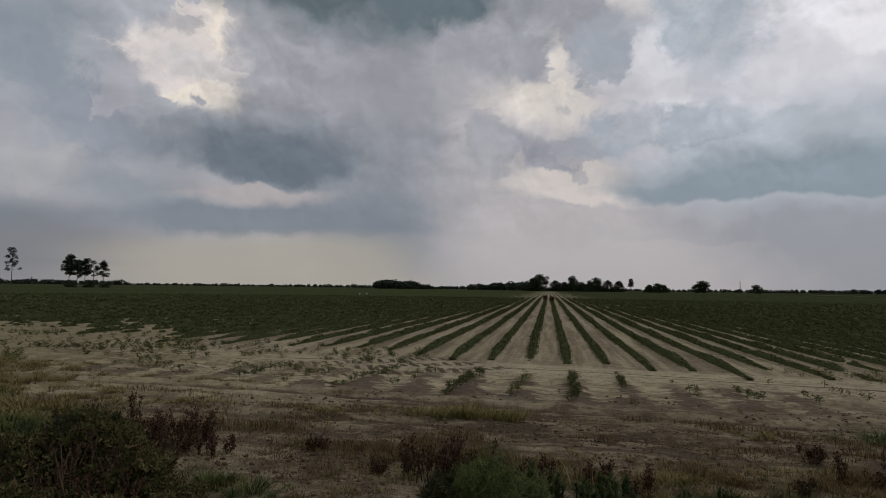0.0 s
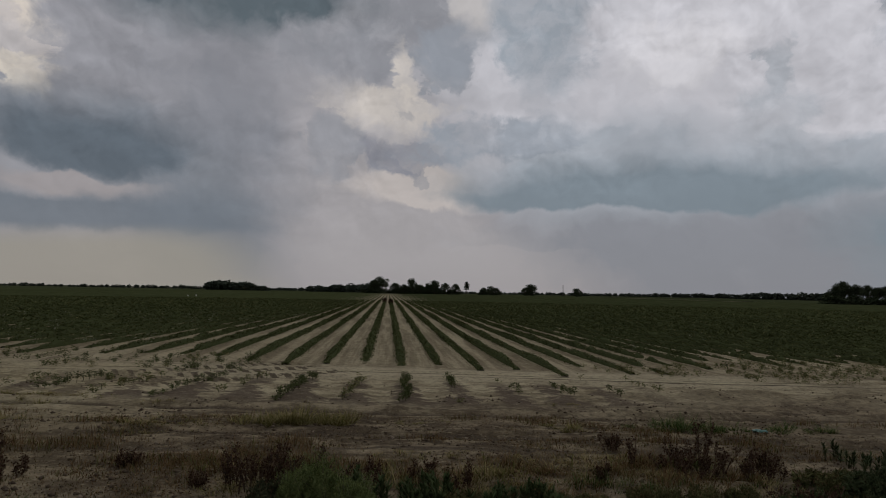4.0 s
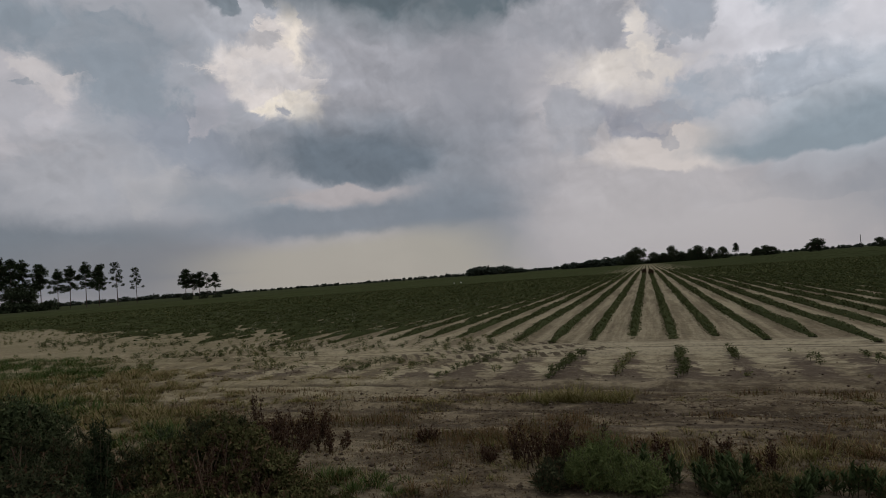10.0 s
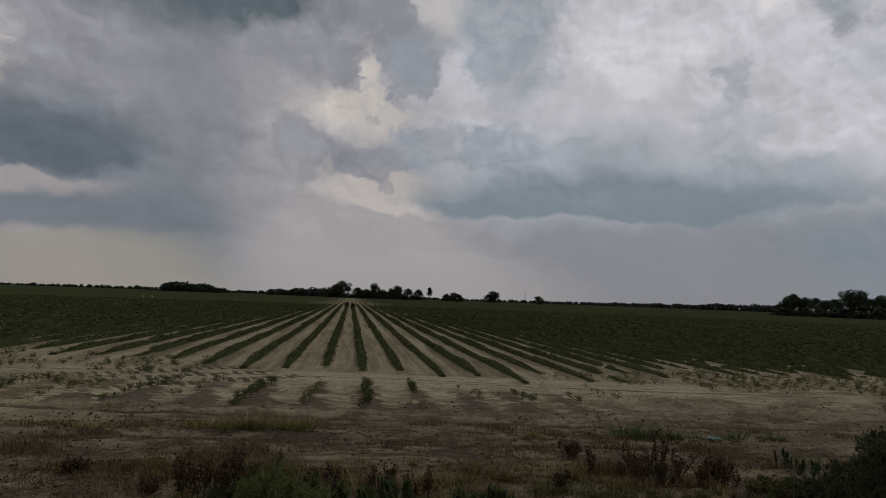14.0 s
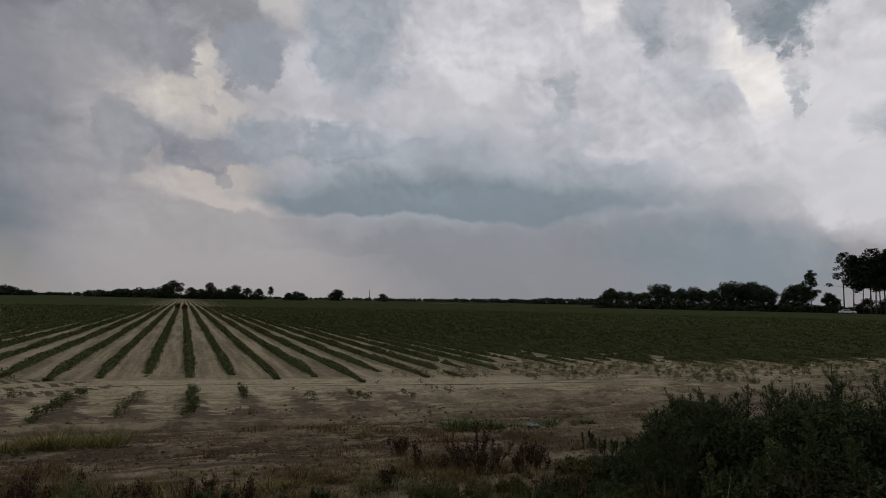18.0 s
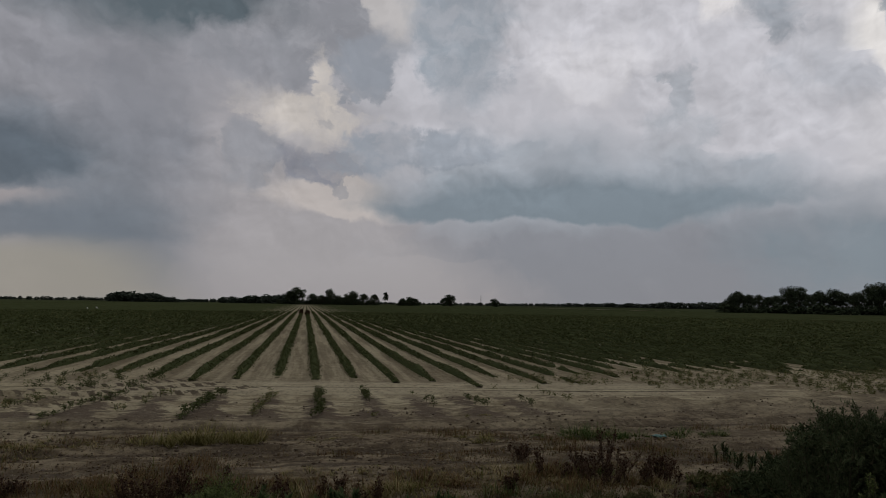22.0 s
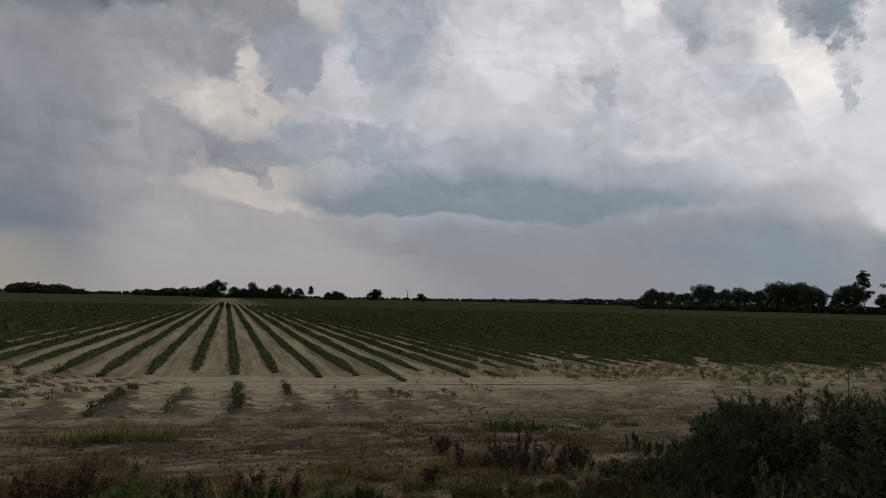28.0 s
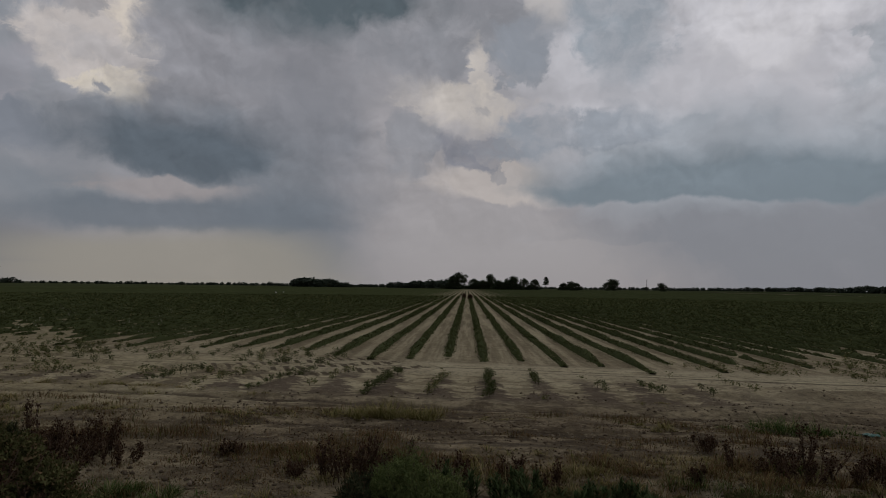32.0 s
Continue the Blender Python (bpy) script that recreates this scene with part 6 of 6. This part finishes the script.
for i in range(18):
    x = rng.uniform(-9.5, -2.0)
    grass_tuft(x, rng.uniform(7.4, 10.5) - 0.12 * x, rng.uniform(0.8, 1.8), rng.uniform(0.4, 0.8), rng.uniform(0.05, 0.11), "straw" if i % 4 else "yellow", 250 + i, "low dry tan grass on sandy soil", 1500, 1.05, 0.0032)
# the grown-over slope beside the track
for i, (x, y, w, d, h, m, thick) in enumerate(((-20.5, 14.6, 9.0, 3.6, 0.20, "green_grass", 620), (-17.0, 11.6, 8.0, 3.0, 0.22, "green_grass", 600), (-15.0, 9.4, 6.0, 2.6, 0.26, "green_grass", 600), (-11.5, 7.6, 5.0, 2.0, 0.30, "green_grass", 800), (-14.2, 12.9, 4.2, 1.7, 0.20, "green_grass", 700), (-12.0, 11.6, 6.5, 2.6, 0.16, "straw", 800), (-13.0, 10.2, 7.0, 2.4, 0.24, "straw", 800),
                                               (-9.4, 9.3, 4.6, 2.2, 0.16, "straw", 900), (-10.6, 8.4, 4.2, 1.8, 0.30, "green_grass", 700), (-8.0, 8.0, 3.2, 1.6, 0.20, "straw", 1100), (-6.9, 7.4, 2.6, 1.3, 0.16, "straw", 1200), (-6.2, 6.7, 2.2, 1.2, 0.20, "green_grass", 800), (-5.2, 6.2, 1.8, 1.0, 0.12, "straw", 1200))):
    grass_tuft(x, y, w, d, h, m, 140 + i, {"green_grass": "long green grass on the slope beside the track", "straw": "dry tan grass on the slope beside the track"}[m], thick * 1.5, 0.95, 0.0045)

# clods of earth and dead litter on the track
rng = np.random.default_rng(301)
s = Soup()
n = 17000
px, py = rng.uniform(-11, 13, n), rng.uniform(5.0, 13.6, n)
keep = fbm(px * 0.8, py * 1.2, 41, 3) + rng.normal(0, 0.1, n) - 0.09 * np.clip(py - 9.0, 0, None) > 0.5
px, py = px[keep], py[keep]
pz = relief(px, py)
octa = np.array([(1, 0, 0), (0, 1, 0), (-1, 0, 0), (0, -1, 0), (0, 0, 0.8), (0, 0, -0.5)], float)
tri = np.array([(0, 1, 4), (1, 2, 4), (2, 3, 4), (3, 0, 4), (1, 0, 5), (2, 1, 5), (3, 2, 5), (0, 3, 5)])
size = 0.010 + 0.024 * rng.random(len(px)) ** 3
V = octa[None] * size[:, None, None] * rng.uniform(0.6, 1.4, (len(px), 6, 3)) + np.stack([px, py, pz + 0.004], 1)[:, None]
s.add(V.reshape(-1, 3), (tri[None] + np.arange(len(px))[:, None, None] * 6).reshape(-1, 3))
thing("soil_clods", "small clods of brown and pale earth on the track", "soil clods", kind="stuff", mesh=s.mesh("soil_clods", MAT["clod"]))
s = Soup()
n = 30000
px, py = rng.uniform(-9, 9, n), rng.uniform(5.0, 9.6, n)
keep = fbm(px * 0.55, py * 1.1, 43, 4) + rng.normal(0, 0.06, n) - 0.03 * np.abs(py - 6.6) > 0.50
s.leaves(np.stack([px[keep], py[keep], relief(px[keep], py[keep]) + rng.uniform(0, 0.03, keep.sum())], 1), 0.03, rng, 0.1, 0.14, 0.0)
thing("dead_litter", "brown dead leaves and broken stalks lying on soil", "plant litter", kind="stuff", mesh=s.mesh("dead_litter", MAT["litter"]))

# short dead grass over the brown soil
s = Soup()
n = 150000
px, py = rng.uniform(-9, 8, n), rng.uniform(4.6, 9.4, n)
keep = fbm(px * 0.9, py * 1.5, 47, 4) + rng.normal(0, 0.06, n) - 0.03 * np.abs(py - 6.5) > 0.50
tall = 0.03 + 0.09 * np.clip((fbm(px[keep] * 1.7, py[keep] * 2.1, 49, 3) - 0.42) / 0.25, 0, 1)
s.blades(np.stack([px[keep], py[keep], relief(px[keep], py[keep]) - 0.005], 1), tall, rng, 1.1, 0.0030)
thing("dead_grass", "short dead brown grass on the soil of the track", "dead grass", kind="stuff", mesh=s.mesh("dead_grass", MAT["deadgrass"]))



# ---- small things ----
def flag(x, y, seed):
    rng = random.Random(seed)
    ob = thing("marker_flag", "small white marker flag on a thin stake", "marker flag", "marker flags in the field", at=(x, y, 0), turn=rng.uniform(-30, 30))
    s = Soup()
    s.tube([(0, 0, -0.1), (0, 0, 0.62)], [0.012, 0.010], 6)
    part("stake", s.mesh("stake", MAT["wood"]), ob)
    c = Soup()
    pts = []
    for i in range(7):
        for z in (0.42, 0.51, 0.60):
            pts.append((i * 0.04, 0.04 * math.sin(i * 1.4 + z * 3), z - 0.015 * i))
    n = len(pts)
    faces = [[i * 3 + j, i * 3 + 3 + j, i * 3 + 4 + j, i * 3 + 1 + j] for i in range(6) for j in range(2)]
    c.add(pts, faces)
    cloth = part("cloth", c.mesh("cloth", MAT["white_cloth"], True), ob)
    m = cloth.modifiers.new("thick", "SOLIDIFY")
    m.thickness = 0.004


flag(-32.4, 105.0, 1)
flag(-32.2, 108.6, 2)

# crumpled plastic scrap by the grass
rng = np.random.default_rng(5)
u = np.linspace(-1, 1, 9)
X, Y = np.meshgrid(u * 0.11, u * 0.05)
Z = 0.02 + 0.035 * rng.random(X.shape)
b = (np.arange(8)[:, None] * 9 + np.arange(8)[None]).ravel()
s = Soup()
s.add(np.stack([X.ravel() + rng.normal(0, 0.006, 81), Y.ravel() + rng.normal(0, 0.006, 81), Z.ravel()], 1), np.stack([b, b + 1, b + 10, b + 9], 1))
scrap = thing("plastic_scrap", "crumpled teal plastic scrap lying beside green grass", "litter", at=stand(5.02, 8.24), mesh=s.mesh("plastic_scrap", MAT["teal_plastic"]))
scrap.modifiers.new("thick", "SOLIDIFY").thickness = 0.003


def prism(profile, half, material, name):
    """A side outline in x and z, given width in y."""
    n = len(profile)
    s = Soup()
    v = [(x, -half, z) for x, z in profile] + [(x, half, z) for x, z in profile]
    s.add(v, [list(range(n))[::-1], list(range(n, 2 * n))] + [[i, (i + 1) % n, (i + 1) % n + n, i + n] for i in range(n)])
    return s.mesh(name, material)


# parked white car under the pines
cx, cy = polar(55.1, 222)
car = thing("parked_car", "white car parked under tall pines at the field edge", "car", at=(cx, cy, 0), turn=-50)
for mesh in (prism([(-2.2, 0.35), (2.2, 0.35), (2.25, 0.75), (2.0, 0.95), (0.9, 1.02), (-1.9, 1.0), (-2.25, 0.85)], 0.88, MAT["car_paint"], "body"),):
    o = part("body", mesh, car)
    m = o.modifiers.new("round", "BEVEL")
    m.width, m.segments = 0.08, 2
o = part("cabin", prism([(-1.6, 1.0), (1.0, 1.0), (0.35, 1.48), (-1.1, 1.50)], 0.72, MAT["car_paint"], "cabin"), car)
o.modifiers.new("round", "BEVEL").width = 0.06
for side in (-1, 1):
    o = part("side_window", prism([(-1.3, 1.06), (0.75, 1.06), (0.28, 1.40), (-1.0, 1.42)], 0.01, MAT["car_glass"], "side_window"), car)
    o.location = (0, 0.725 * side, 0)
for x in (-1.4, 1.35):
    for side in (-1, 1):
        s = Soup()
        s.tube([(x, 0.70 * side, 0.33), (x, 0.90 * side, 0.33)], [0.33, 0.33], 16)
        w = part("wheel", s.mesh("wheel", MAT["rubber"]), car)
        s = Soup()
        s.tube([(x, 0.86 * side, 0.33), (x, 0.915 * side, 0.33)], [0.20, 0.19], 12)
        part("rim", s.mesh("rim", MAT["rim"]), w)

# low straw-coloured bank before the pines
s = Soup()
for i in range(46):
    x, y = polar(-66 + i * 0.20, 236 + 0.15 * i)
    rng2 = random.Random(i)
    k = 8
    ring = [(x + 2.2 * math.cos(a * 6.283 / k), y + 1.2 * math.sin(a * 6.283 / k), -0.1) for a in range(k)]
    topz = 0.75 + rng2.uniform(0, 0.35)
    ring2 = [(x + 1.3 * math.cos(a * 6.283 / k), y + 0.6 * math.sin(a * 6.283 / k), topz * rng2.uniform(0.8, 1.1)) for a in range(k)]
    s.add(ring + ring2, [[a, (a + 1) % k, (a + 1) % k + k, a + k] for a in range(k)] + [list(range(k, 2 * k))])
thing("earth_bank", "low bank of straw-coloured earth along the pines", "bank", kind="stuff", mesh=s.mesh("earth_bank", MAT["bank"], True))

# pale shed glimpsed under the trees
for az, w in ((40.85, 4.5), (48.05, 2.5)):
    x, y = polar(az, 262)
    shed = thing("shed", "small pale grey shed half hidden behind trees", "shed", "sheds in the wood", at=(x, y, 0), turn=-az)
    part("wall", prism([(-w / 2, 0), (w / 2, 0), (w / 2, 2.4), (0, 3.3), (-w / 2, 2.4)], 2.0, MAT["shed"], "wall"), shed)
    part("roof", prism([(-w / 2 - 0.3, 2.25), (0, 3.32), (w / 2 + 0.3, 2.25), (w / 2 + 0.3, 2.4), (0, 3.5), (-w / 2 - 0.3, 2.4)], 2.3, MAT["rim"], "roof"), shed)
